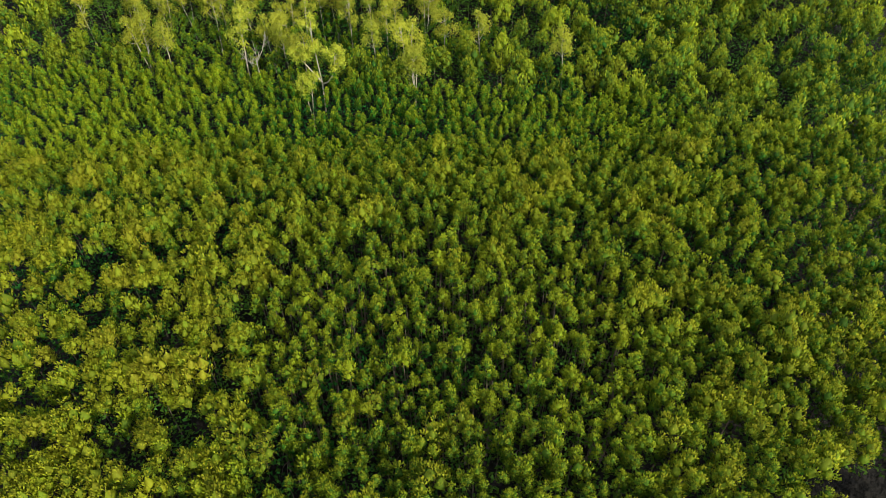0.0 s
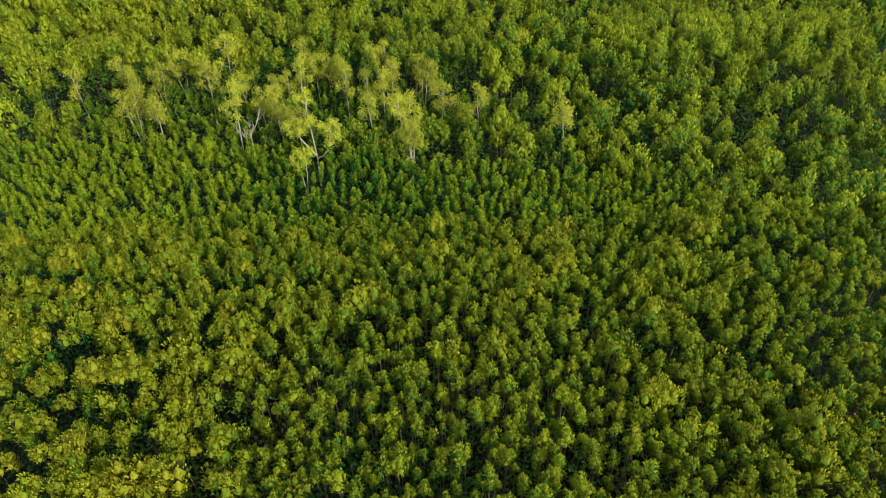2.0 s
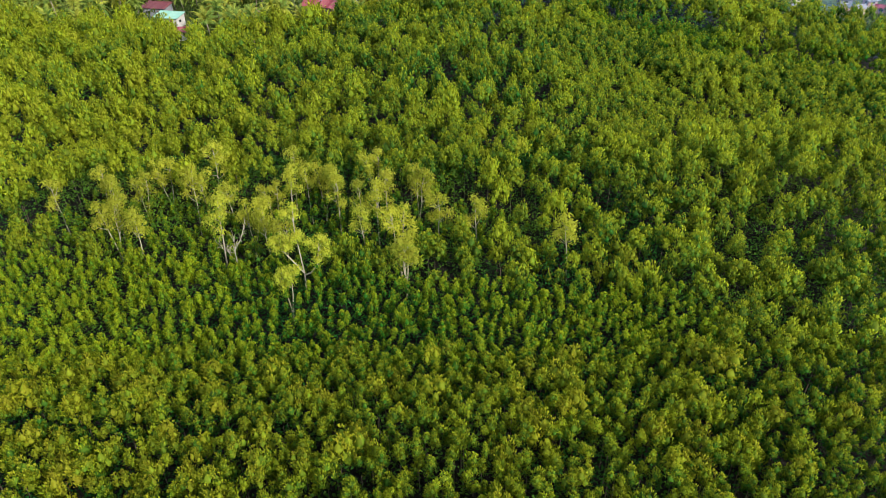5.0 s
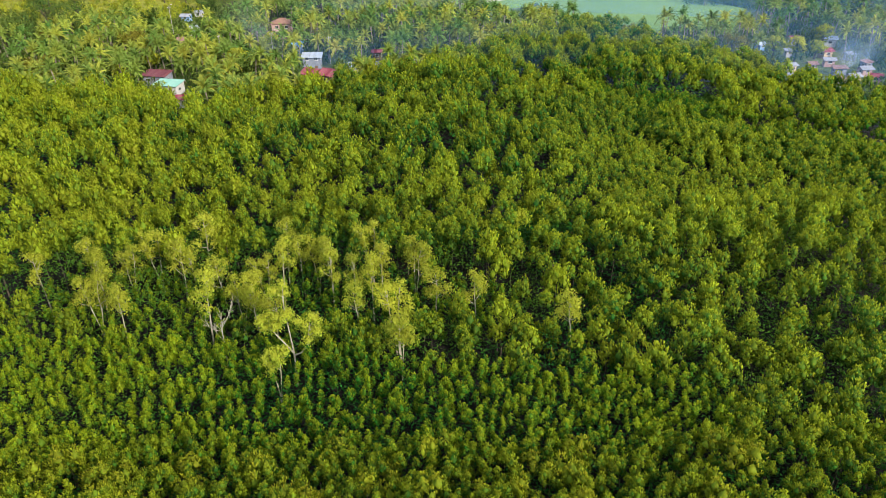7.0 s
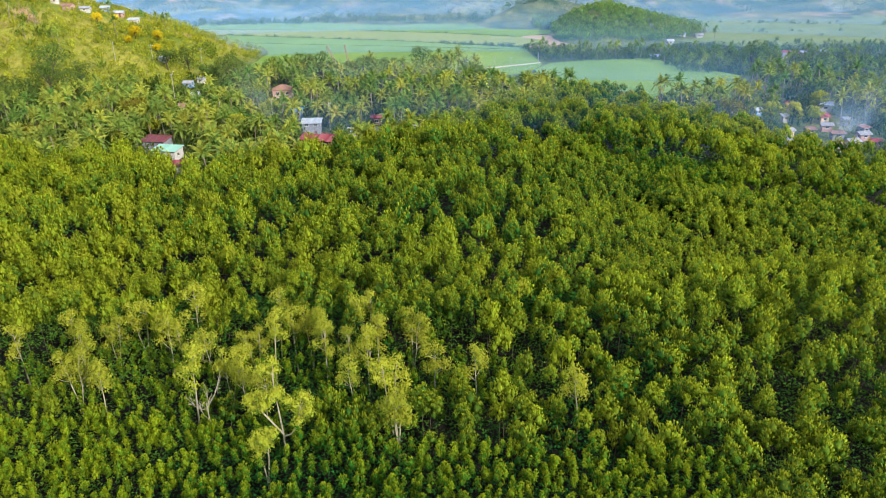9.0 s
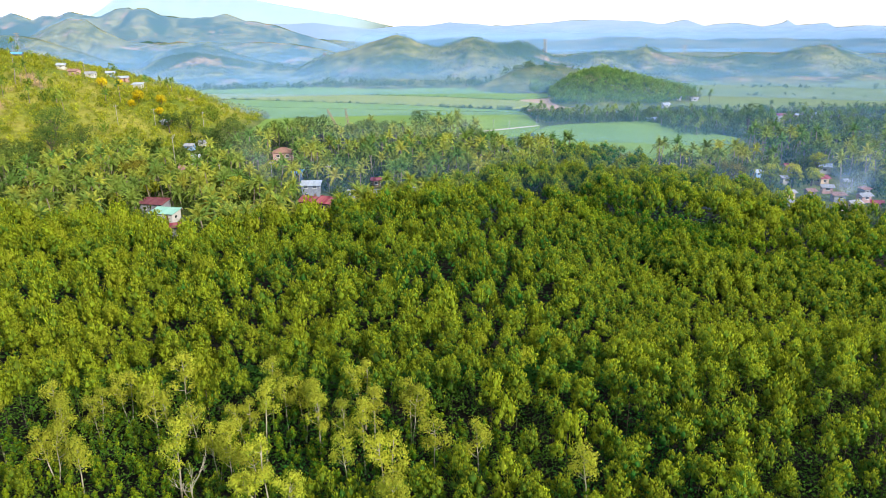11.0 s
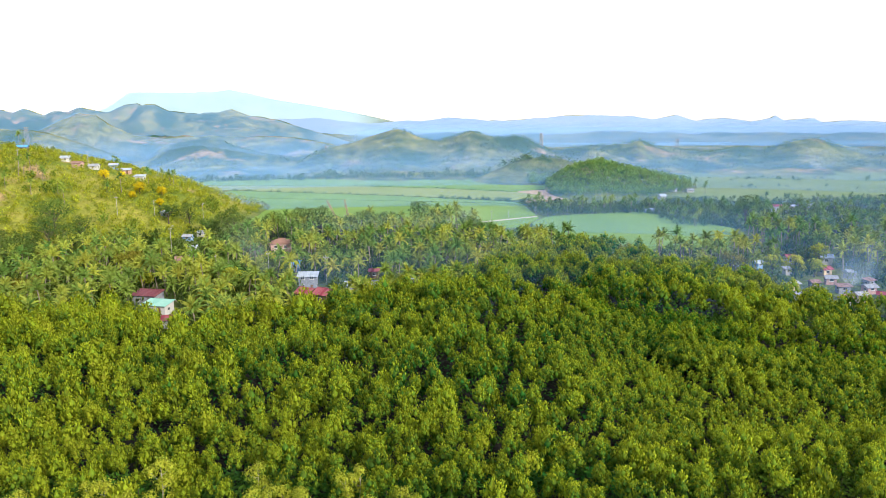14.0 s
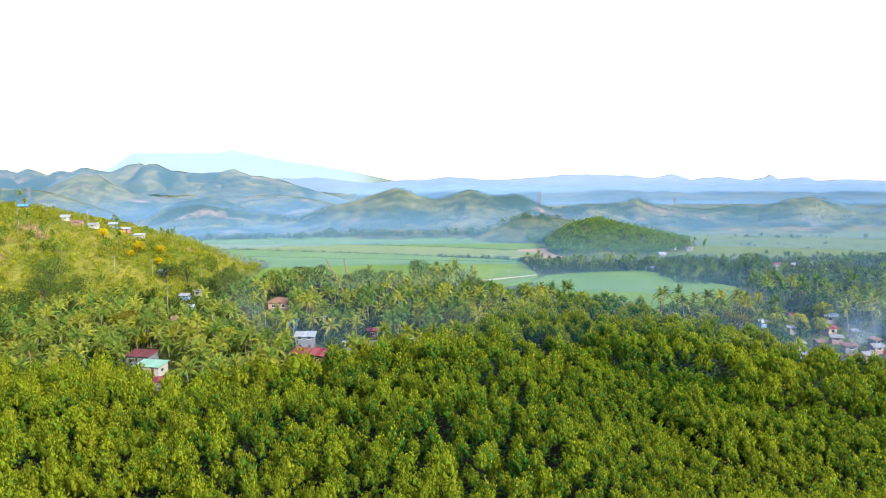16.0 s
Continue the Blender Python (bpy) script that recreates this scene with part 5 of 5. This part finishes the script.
set_trees(gold, [(-139, 360), (-155, 378), (-131, 366), (-127, 352), (-161, 372), (-139, 352)], 0.75, 1.05)

# big crowns at the landward edge of the mangroves
x, y = seedlings(-125, 60, 158, 290, 4.8, rng)
keep = (y < forest_edge(x) + 12) & np.where(x < -44, y > 168 + 0.15 * (x + 60), y > forest_edge(x) + 0.5) & free_of_houses(x, y, 2.5, 17)
x, y = x[keep], y[keep]
stuff("edge_wood", wide_crowns, x, y, 3.9, rng.uniform(1.1, 1.75, len(x)), MANGROVE, "rounded yellow-green crowns between mangroves and houses", "trees", ripe=0.35)
x, y = seedlings(-170, 190, 180, 345, 3.4, rng)
keep = (y > forest_edge(x) + 1) & (land(x, y) < 3) & free_of_houses(x, y, 2.2, 9) & (rng.uniform(0, 1, len(x)) < 0.36) & ((x < 45) | (x > 76)) & (np.abs(x) < 0.66 * (y + 10)) & ~((x > 20) & (x < 76) & (y > 290)) & ~((x > 70) & (x < 145) & (y > 284))
x, y = x[keep], y[keep]
stuff("village_undergrowth", low_crowns, x, y, 0.75, rng.uniform(1.1, 2.3, len(x)), BROAD, "green shrubs and saplings under the palms", "shrubs")
# ---- houses ----
def metal_sheet(name, a, b, rust=(0.20, 0.09, 0.05), amount=0.5, rough=0.45):
    """Painted or bare corrugated sheet, rusting in streaks."""
    m, nt, out = blank(name)
    where = nt.nodes.new("ShaderNodeTexCoord").outputs["Object"]
    info = nt.nodes.new("ShaderNodeObjectInfo")
    n = noise_node(nt, 0.8, 5, position(nt), 0.65)
    lim = maths(nt, "SUBTRACT", maths(nt, "ADD", n, maths(nt, "MULTIPLY", info.outputs["Random"], 0.25)), 0.62 - 0.2 * amount)
    c = mix_colour(nt, info.outputs["Random"], a, b)
    c = mix_colour(nt, maths(nt, "MULTIPLY", ramp(nt, lim, 0.0, 0.25), amount), c, rust)
    p = principled(nt, c, rough, 0.15, 0.4)
    wv = nt.nodes.new("ShaderNodeTexWave")
    wv.inputs["Scale"].default_value = 2.2
    nt.links.new(where, wv.inputs["Vector"])
    bump(nt, p, wv.outputs["Fac"], 0.5, 0.03)
    nt.links.new(p.outputs[0], out.inputs["Surface"])
    return m


ROOFS = {"maroon": metal_sheet("maroon roof sheet", (0.14, 0.03, 0.05), (0.20, 0.06, 0.08), amount=0.3), "mint": metal_sheet("mint roof sheet", (0.20, 0.46, 0.38), (0.30, 0.56, 0.48), amount=0.1),
         "red": metal_sheet("red roof sheet", (0.20, 0.018, 0.035), (0.36, 0.10, 0.13), amount=0.15), "grey": metal_sheet("grey roof sheet", (0.26, 0.28, 0.33), (0.38, 0.41, 0.47), amount=0.25),
         "white": metal_sheet("white roof sheet", (0.33, 0.39, 0.48), (0.45, 0.51, 0.60), amount=0.12), "brown": metal_sheet("terracotta roof", (0.24, 0.13, 0.10), (0.30, 0.17, 0.13), amount=0.2, rough=0.8),
         "blue": metal_sheet("blue roof sheet", (0.08, 0.33, 0.72), (0.12, 0.42, 0.80), amount=0.05), "rust": metal_sheet("rusty roof sheet", (0.30, 0.17, 0.15), (0.42, 0.28, 0.26), amount=0.7)}
WALLS = {"white": plain_material("white render", (0.42, 0.42, 0.45), (0.56, 0.56, 0.57), 1.5), "cream": plain_material("cream render", (0.50, 0.39, 0.28), (0.60, 0.48, 0.35), 1.5),
         "grey": plain_material("grey block wall", (0.17, 0.19, 0.25), (0.27, 0.29, 0.35), 1.5), "pink": plain_material("pink render", (0.40, 0.25, 0.24), (0.50, 0.33, 0.31), 1.5),
         "wood": plain_material("weathered boards", (0.12, 0.09, 0.07), (0.24, 0.18, 0.14), 3), "blue": plain_material("blue paint", (0.15, 0.28, 0.52), (0.22, 0.36, 0.60), 2)}
PANE = plain_material("dark window pane", (0.02, 0.025, 0.03), (0.05, 0.06, 0.07), 2, 0.12, 0, 0.02)
TRIM = plain_material("painted trim", (0.50, 0.50, 0.50), (0.66, 0.66, 0.66), 3)
DOORWOOD = plain_material("brown door", (0.13, 0.07, 0.04), (0.20, 0.11, 0.06), 4)


def box(x0, x1, y0, y1, z0, z1, bevel=0.02):
    bm = bmesh.new()
    bmesh.ops.create_cube(bm, size=1)
    bmesh.ops.transform(bm, matrix=Matrix.Translation(((x0 + x1) / 2, (y0 + y1) / 2, (z0 + z1) / 2)) @ Matrix.Diagonal((x1 - x0, y1 - y0, z1 - z0, 1)), verts=bm.verts)
    if bevel:
        bmesh.ops.bevel(bm, geom=bm.edges, offset=bevel, segments=1, affect="EDGES")
    return bm


def sheet_mesh(width, run, roof):
    """One corrugated roof sheet: folds along its length, thin, with real crests."""
    n = 8
    xs = np.linspace(-width / 2, width / 2, n + 1)
    crest = np.where(np.arange(n + 1) % 2 == 0, 0.0, 0.035)
    v = np.concatenate([np.stack([xs, np.zeros(n + 1), crest], 1), np.stack([xs, np.full(n + 1, -run), crest], 1)])
    low = v - np.array([0, 0, 0.02])
    k = n + 1
    f = [(i, i + k, i + k + 1, i + 1) for i in range(n)] + [(i + 2 * k, i + 1 + 2 * k, i + 1 + 3 * k, i + 3 * k) for i in range(n)]
    f += [(i + k, i + 3 * k, i + 3 * k + 1, i + k + 1) for i in range(n)]
    return raw_mesh("roof_sheet", np.concatenate([v, low]), np.array(f), ROOFS[roof])


def gable_wall(width, h, rise, thick, shed=False):
    bm = bmesh.new()
    prof = [(-width / 2, -0.6), (width / 2, -0.6), (width / 2, h), (0, h + rise), (-width / 2, h)]
    if shed:
        prof = [(-width / 2, -0.6), (width / 2, -0.6), (width / 2, h + rise), (-width / 2, h)]
    a = [bm.verts.new((-thick / 2, y, z)) for y, z in prof]
    b = [bm.verts.new((thick / 2, y, z)) for y, z in prof]
    bm.faces.new(a[::-1])
    bm.faces.new(b)
    for i in range(len(prof)):
        j = (i + 1) % len(prof)
        bm.faces.new((a[i], a[j], b[j], b[i]))
    bmesh.ops.recalc_face_normals(bm, faces=bm.faces)
    return bm


def window(parent, x, y, z, w, h, turn):
    fr = part("window", box(-w / 2, w / 2, -0.04, 0.04, 0, h, 0.01), TRIM, parent)
    fr.matrix_basis = pose(x, y, z, 0, 0, turn)
    part("pane", box(-w / 2 + 0.08, -0.03, -0.06, 0.05, 0.08, h - 0.08, 0), PANE, fr)
    part("pane", box(0.03, w / 2 - 0.08, -0.06, 0.05, 0.08, h - 0.08, 0), PANE, fr)
    part("sill", box(-w / 2 - 0.06, w / 2 + 0.06, -0.14, 0.0, -0.08, 0.0, 0.01), TRIM, fr)


def house(w, d, h, roof="grey", wall="white", kind="gable", label="", storeys=1, balcony=False):
    root = new("house")
    t, over = 0.14, 0.55
    rise = {"gable": d * 0.22, "shed": d * 0.16, "hip": d * 0.2}[kind]
    W = WALLS[wall]
    back_h = h + (rise if kind == "shed" else 0)
    part("wall", box(-w / 2 + t, w / 2 - t, -d / 2, -d / 2 + t, -0.6, h), W, root)
    part("wall", box(-w / 2 + t, w / 2 - t, d / 2 - t, d / 2, -0.6, back_h), W, root)
    for sx in (-1, 1):
        g = part("wall", gable_wall(d, h, 0 if kind == "hip" else rise, t, kind == "shed"), W, root)
        g.matrix_basis = Matrix.Translation((sx * (w / 2 - t / 2), 0, 0))
    n = max(1, int(w / 2.6))
    floors = [1.0 + i * 2.7 for i in range(storeys)]
    for z in floors:
        for i in range(n):
            wx = -w / 2 + w * (i + 0.5) / n
            if z == 1.0 and i == n // 2 and n > 1:
                dr = part("door", box(wx - 0.42, wx + 0.42, -d / 2 - 0.04, -d / 2 + 0.03, 0, 2.0, 0.01), DOORWOOD, root)
                part("handle", box(wx + 0.28, wx + 0.34, -d / 2 - 0.09, -d / 2 - 0.04, 0.95, 1.05, 0.01), TRIM, dr)
            else:
                window(root, wx, -d / 2 - 0.01, z - 0.05, min(1.2, w / n * 0.6), min(1.1, h * 0.36), 0)
        for sx in (-1, 1):
            window(root, sx * (w / 2 + 0.01), -d * 0.1, z - 0.05, min(1.1, d * 0.3), min(1.0, h * 0.34), 90 if sx > 0 else -90)
    if kind == "hip":
        bm = bmesh.new()
        a, b, lift, thick = w / 2 + over, d / 2 + over, rise * 1.35, 0.12
        lower = [bm.verts.new(p) for p in ((-a, -b, h - 0.1), (a, -b, h - 0.1), (a, b, h - 0.1), (-a, b, h - 0.1))]
        mid = [bm.verts.new((v.co.x, v.co.y, v.co.z + thick)) for v in lower]
        r1, r2 = bm.verts.new((-(a - b) - 0.3, 0, h + lift)), bm.verts.new(((a - b) + 0.3, 0, h + lift))
        bm.faces.new(lower[::-1])
        for i in range(4):
            bm.faces.new((lower[i], lower[(i + 1) % 4], mid[(i + 1) % 4], mid[i]))
        bm.faces.new((mid[0], mid[1], r2, r1))
        bm.faces.new((mid[2], mid[3], r1, r2))
        bm.faces.new((mid[1], mid[2], r2))
        bm.faces.new((mid[3], mid[0], r1))
        bmesh.ops.recalc_face_normals(bm, faces=bm.faces)
        rf = part("roof", bm, ROOFS[roof], root)
        part("ridge_cap", box(-(a - b) - 0.3, (a - b) + 0.3, -0.12, 0.12, h + lift - 0.06, h + lift + 0.07), ROOFS[roof], rf)
    else:
        slopes = [(-1, d / 2), (1, d / 2)] if kind == "gable" else [(-1, d)]
        ridge_y = 0 if kind == "gable" else d / 2
        rf = part("roof", box(-w / 2 - over, w / 2 + over, ridge_y - 0.14, ridge_y + 0.14, h + rise + 0.02, h + rise + 0.11, 0.02), ROOFS[roof], root)
        count = max(3, int(round((w + 2 * over) / 0.95)))
        sw = (w + 2 * over) / count
        for side, span in slopes:
            slope = math.atan2(rise, span)
            run = (span + over) / math.cos(slope)
            me = sheet_mesh(sw + 0.05, run, roof)
            for i in range(count):
                ob = mesh_part("roof_sheet", me, rf)
                ob.matrix_basis = pose(-w / 2 - over + sw * (i + 0.5), ridge_y, h + rise + 0.05 + 0.012 * (i % 2), 0, 0, 0 if side < 0 else 180) @ pose(0, 0, 0, math.degrees(slope), 0, random.uniform(-0.6, 0.6))
    if balcony:
        deck = part("balcony", box(-w / 2, w / 2, -d / 2 - 1.3, -d / 2, 2.72, 2.86), W, root)
        part("rail", box(-w / 2, w / 2, -d / 2 - 1.3, -d / 2 - 1.24, 3.62, 3.7), TRIM, deck)
        for i in range(int(w / 0.5) + 1):
            x = -w / 2 + 0.04 + i * (w - 0.08) / int(w / 0.5)
            part("baluster", box(x - 0.03, x + 0.03, -d / 2 - 1.29, -d / 2 - 1.25, 2.86, 3.62, 0), TRIM, deck)
        for sx in (-w / 2 + 0.1, 0, w / 2 - 0.1):
            part("post", box(sx - 0.08, sx + 0.08, -d / 2 - 1.28, -d / 2 - 1.12, -0.6, h, 0.01), W, root)
    return tagged(root, label or "small %s-walled house with a %s sheet-metal roof" % (wall, roof), "house")


def settle(rows, looks, group, size=1.0):
    for (hx, hy, w, d, h, turn), (roof, wall, kind, label, storeys, balcony) in zip(rows, looks):
        ob = house(w * size, d * size, h * (0.4 + 0.6 * size), roof, wall, kind, label, storeys, balcony)
        z = float(np.min(land(hx + np.array([-w, w, -w, w]) / 2, hy + np.array([-d, -d, d, d]) / 2)))
        ob.matrix_basis = pose(hx, hy, z + 0.25, 0, 0, turn)
        tagged(ob, group=group)


settle(HOUSES_LEFT, [("maroon", "grey", "shed", "grey house with a maroon lean-to roof among palms", 1, False), ("mint", "white", "shed", "white house with a mint-green sheet roof", 1, False),
                     ("red", "white", "gable", "small white shack with a dark red roof", 1, False), ("rust", "pink", "gable", "low house with a rusty pinkish roof", 1, False),
                     ("white", "grey", "shed", "two-storey grey block house with a white sheet roof", 2, False), ("red", "wood", "gable", "board house with a streaked red roof", 1, False),
                     ("red", "wood", "gable", "long house with a faded red sheet roof", 1, False), ("brown", "pink", "hip", "two-storey pink house with a brown hipped roof and balcony", 2, True),
                     ("red", "wood", "gable", "hut with a bright red roof under palms", 1, False), ("white", "grey", "shed", "low shed with a white sheet roof", 1, False)], "village houses", 0.85)
settle(HOUSES_BACK, [("grey", "white", "gable", "", 1, False), ("white", "white", "shed", "white-roofed shed in a palm clearing", 1, False), ("grey", "blue", "gable", "blue-walled house with a pale grey roof", 1, False),
                     ("rust", "wood", "gable", "board hut with a rusty roof", 1, False), ("white", "wood", "shed", "tiny hut with a pale roof in the mangroves", 1, False), ("blue", "blue", "shed", "small blue-walled shack under the palms", 1, False),
                     ("white", "white", "gable", "", 1, False), ("white", "wood", "shed", "small board hut with a pale roof", 1, False)], "village houses")
settle(HOUSES_RIGHT, [("grey", "cream", "gable", "cream house with a flat grey roof", 1, False), ("grey", "white", "gable", "", 1, False), ("blue", "white", "gable", "white house with a bright blue roof", 1, False),
                      ("rust", "white", "gable", "white house with a brown rusted roof", 1, False), ("grey", "cream", "gable", "cream house with a grey roof", 1, False), ("rust", "grey", "shed", "", 1, False),
                      ("grey", "pink", "gable", "", 1, False), ("red", "white", "gable", "white house with a red roof", 1, False), ("white", "white", "gable", "large white house with a white roof", 1, False),
                      ("red", "cream", "gable", "cream house with a red roof", 1, False)], "houses of the smoky hamlet", 0.68)
settle(HOUSES_RIGHT_BACK, [("grey", "wood", "shed", "", 1, False), ("white", "blue", "gable", "", 1, False), ("grey", "white", "shed", "", 1, False), ("red", "pink", "gable", "", 1, False), ("grey", "grey", "gable", "", 1, False),
                           ("red", "white", "gable", "white far house with a red roof", 1, False), ("white", "white", "gable", "long white far building", 1, False), ("white", "white", "gable", "", 1, False),
                           ("white", "grey", "gable", "", 1, False), ("white", "pink", "gable", "", 1, False), ("rust", "wood", "gable", "", 1, False), ("grey", "pink", "gable", "", 1, False), ("rust", "grey", "shed", "", 1, False)] + [("grey", "white", "gable", "pale far house among trees on a small knoll", 1, False)] * 6, "houses of the smoky hamlet", 0.7)
settle(HOUSES_HILL, [("blue", "grey", "gable", "hill house with a dull blue roof", 1, False), ("grey", "wood", "gable", "", 1, False), ("white", "white", "gable", "", 1, False), ("rust", "pink", "gable", "pink hill house with a faded roof", 1, False),
                     ("grey", "white", "gable", "", 1, False), ("white", "blue", "gable", "", 1, False), ("white", "pink", "gable", "long hill house with a white roof", 1, False), ("white", "white", "shed", "", 1, False),
                     ("white", "grey", "gable", "", 1, False), ("grey", "white", "gable", "", 1, False)], "houses on the hillside")

# ---- poles, cranes, towers ----
CONCRETE = plain_material("pale concrete", (0.30, 0.29, 0.27), (0.44, 0.42, 0.39), 2)
STEEL = plain_material("weathered steel", (0.22, 0.20, 0.19), (0.34, 0.31, 0.29), 2, 0.5, 0.5)
REDSTEEL = plain_material("red-brown painted steel", (0.16, 0.09, 0.07), (0.24, 0.15, 0.12), 2, 0.5, 0.2)


def tube_part(name, path, radii, material, parent, sides=6):
    v, f = tube(path, radii, sides)
    return mesh_part(name, raw_mesh(name, v, f, material), parent)


def utility_pole(x, y, height, lamp=False, material=CONCRETE):
    root = new("street_lamp" if lamp else "utility_pole")
    tube_part("pole", [(0, 0, -0.5), (0, 0, height / 2), (0, 0, height)], [0.12, 0.10, 0.08], material, root, 8)
    part("crossarm", box(-0.9, 0.9, -0.06, 0.06, height - 0.7, height - 0.55), STEEL, root)
    for i in (-0.75, 0.75):
        bm = bmesh.new()
        bmesh.ops.create_cone(bm, segments=8, radius1=0.08, radius2=0.05, depth=0.22, cap_ends=True)
        ob = part("insulator", bm, TRIM, root)
        ob.matrix_basis = Matrix.Translation((i, 0, height - 0.44))
    if lamp:
        tube_part("arm", [(0, 0, height - 0.2), (0.4, -0.1, height + 0.2), (1.0, -0.2, height + 0.25)], [0.05, 0.05, 0.04], STEEL, root)
        part("lamp_head", box(0.8, 1.5, -0.35, -0.05, height + 0.15, height + 0.34, 0.05), TRIM, root)
    root.matrix_basis = pose(x, y, float(land(np.array([x]), np.array([y]))[0]), 0, 0, (x * 13) % 90)
    return tagged(root, "tall pale concrete street lamp" if lamp else "pale concrete utility pole with a crossarm", "pole", "village poles")


utility_pole(-91.0, 268, 15.5, True)
for px_, py_, ph_ in ((-50.5, 240, 11.5), (-33.5, 246, 9.0), (-6, 358, 7), (20, 362, 7), (31, 372, 7), (40, 378, 6), (55, 386, 7), (-124, 338, 9), (-137, 330, 10), (-195, 360, 11), (-176, 388, 9), (-107, 352, 10), (-70, 250, 9)):
    utility_pole(px_, py_, ph_)


def lattice(path_a, path_b, width, bays, r=0.05):
    """Four chords and zigzag bracing between two points."""
    a, b = Vector(path_a), Vector(path_b)
    axis = (b - a).normalized()
    u = axis.cross(Vector((0, 1, 0.1))).normalized()
    w = axis.cross(u)
    pieces, corners = [], [(1, 1), (1, -1), (-1, -1), (-1, 1)]
    def at(i, s):
        k = width * (1 - 0.55 * i / bays) / 2
        return np.array(a + (b - a) * (i / bays) + u * (s[0] * k) + w * (s[1] * k))
    for s in corners:
        pieces.append(tube([at(0, s), at(bays / 2, s), at(bays, s)], [r, r, r * 0.8], 4))
    for i in range(bays):
        for q in range(4):
            pieces.append(tube([at(i, corners[q]), at(i + 0.5, corners[q]) * 0.5 + at(i + 0.5, corners[(q + 1) % 4]) * 0.5, at(i + 1, corners[(q + 1) % 4])], [r * 0.6] * 3, 3))
    return gather(pieces)


def crane(x, y, tip):
    root = new("crawler_crane")
    v, f = lattice((0, 0, 1.8), tip, 1.0, 10, 0.09)
    mesh_part("boom", raw_mesh("boom", v, f, REDSTEEL), root, "red-brown lattice boom")
    part("cab", box(-1.2, 1.2, -1.4, 1.6, 1.1, 2.9, 0.1), TRIM, root)
    for sx in (-1.5, 1.0):
        part("track", box(sx, sx + 0.5, -2.0, 2.0, -0.1, 1.0, 0.15), STEEL, root)
    tube_part("cable", [tip, ((tip[0] - 0.1), tip[1], tip[2] * 0.6), (tip[0] - 0.1, tip[1], tip[2] * 0.45)], [0.05] * 3, STEEL, root, 4)
    bm = box(tip[0] - 0.35, tip[0] + 0.25, tip[1] - 0.25, tip[1] + 0.25, tip[2] * 0.45 - 0.8, tip[2] * 0.45)
    part("hook_block", bm, TRIM, root)
    root.matrix_basis = pose(x, y, float(land(np.array([x]), np.array([y]))[0]))
    return tagged(root, "crane with a tall rusty lattice boom beside the field", "crane", "cranes at the field")


crane(-43.0, 356, (-6.5, 2, 14.5))
crane(-39.0, 360, (-2.5, 2, 14.5))


def pylon(x, y, height):
    root = new("power_pylon")
    v, f = lattice((0, 0, -0.5), (0, 0.01, height), height * 0.2, 7, 0.22)
    mesh_part("tower", raw_mesh("tower", v, f, STEEL), root)
    for z in (0.72, 0.84, 0.95):
        part("crossarm", box(-height * 0.16, height * 0.16, -0.2, 0.2, height * z, height * z + 0.4), STEEL, root)
    root.matrix_basis = pose(x, y, float(land(np.array([x]), np.array([y]))[0]))
    return tagged(root, "grey lattice power pylon on the hazy hills", "pylon", "power pylons")


for a in ((131, 850, 16), (346, 1000, 22), (-138, 950, 20), (-499, 900, 22)):
    pylon(*a)


# ---- smoke ----
def smoke(x, y, z, width, height, drift, alpha, colour=(0.80, 0.86, 0.95), layers=2, label="thin bluish smoke drifting over roofs"):
    """Drifting smoke: a few thin wavy veils, thickest above the fire."""
    V, F, T, base = [], [], [], 0
    for k in range(layers):
        U, L = np.meshgrid(np.linspace(-1, 1, 15), np.linspace(0, 1, 17))
        wob = 0.35 * np.sin(L * 5 + k * 1.7) + 0.2 * np.sin(L * 11 + k)
        half = width * (0.22 + 0.78 * L ** 0.7) * 0.5
        X = x + drift * L ** 1.2 + half * (U + wob * 0.5) + (k - layers / 2) * width * 0.06
        Y = y + (k - layers / 2) * width * 0.22 + 1.2 * np.sin(U * 3 + L * 4 + k)
        Z = z + height * L * (0.75 + 0.12 * k)
        v = np.stack([X, Y, Z], -1).reshape(-1, 3)
        n, c = U.shape
        i, j = np.meshgrid(np.arange(n - 1), np.arange(c - 1), indexing="ij")
        V.append(v)
        F.append(np.stack([i * c + j, i * c + j + 1, (i + 1) * c + j + 1, (i + 1) * c + j], -1).reshape(-1, 4) + base)
        T.append(((1 - np.abs(U) ** 1.5) ** 2 * np.clip(L * 8, 0, 1) * (1 - L) ** 1.1).ravel())
        base += len(v)
    me = raw_mesh("smoke", np.concatenate(V), np.concatenate(F), thin_air("smoke veil", colour, alpha, 0.75, 0.22), smooth=True)
    a = me.attributes.new("thick", "FLOAT", "POINT")
    a.data.foreach_set("value", np.clip(np.concatenate(T), 0, 1).astype(np.float32))
    return tagged(new("smoke", me), label, "smoke", kind="stuff")


smoke(122, 222, 3, 15, 9, 5, 0.42, (0.66, 0.80, 1.0), label="white smoke rising from a yard between houses")
smoke(128, 232, 3, 40, 20, 10, 0.30, (0.36, 0.60, 1.0))
smoke(-47, 236, 4, 26, 22, -8, 0.08, (0.6, 0.76, 1.0))
smoke(-58, 262, 5, 30, 22, -6, 0.09, (0.6, 0.76, 1.0))
smoke(20, 332, 3, 20, 18, -3, 0.3, (0.66, 0.8, 1.0), label="pale smoke drifting at the field edge")
smoke(378, 698, 2, 40, 30, -14, 0.3, label="far white smoke plume over the plain")
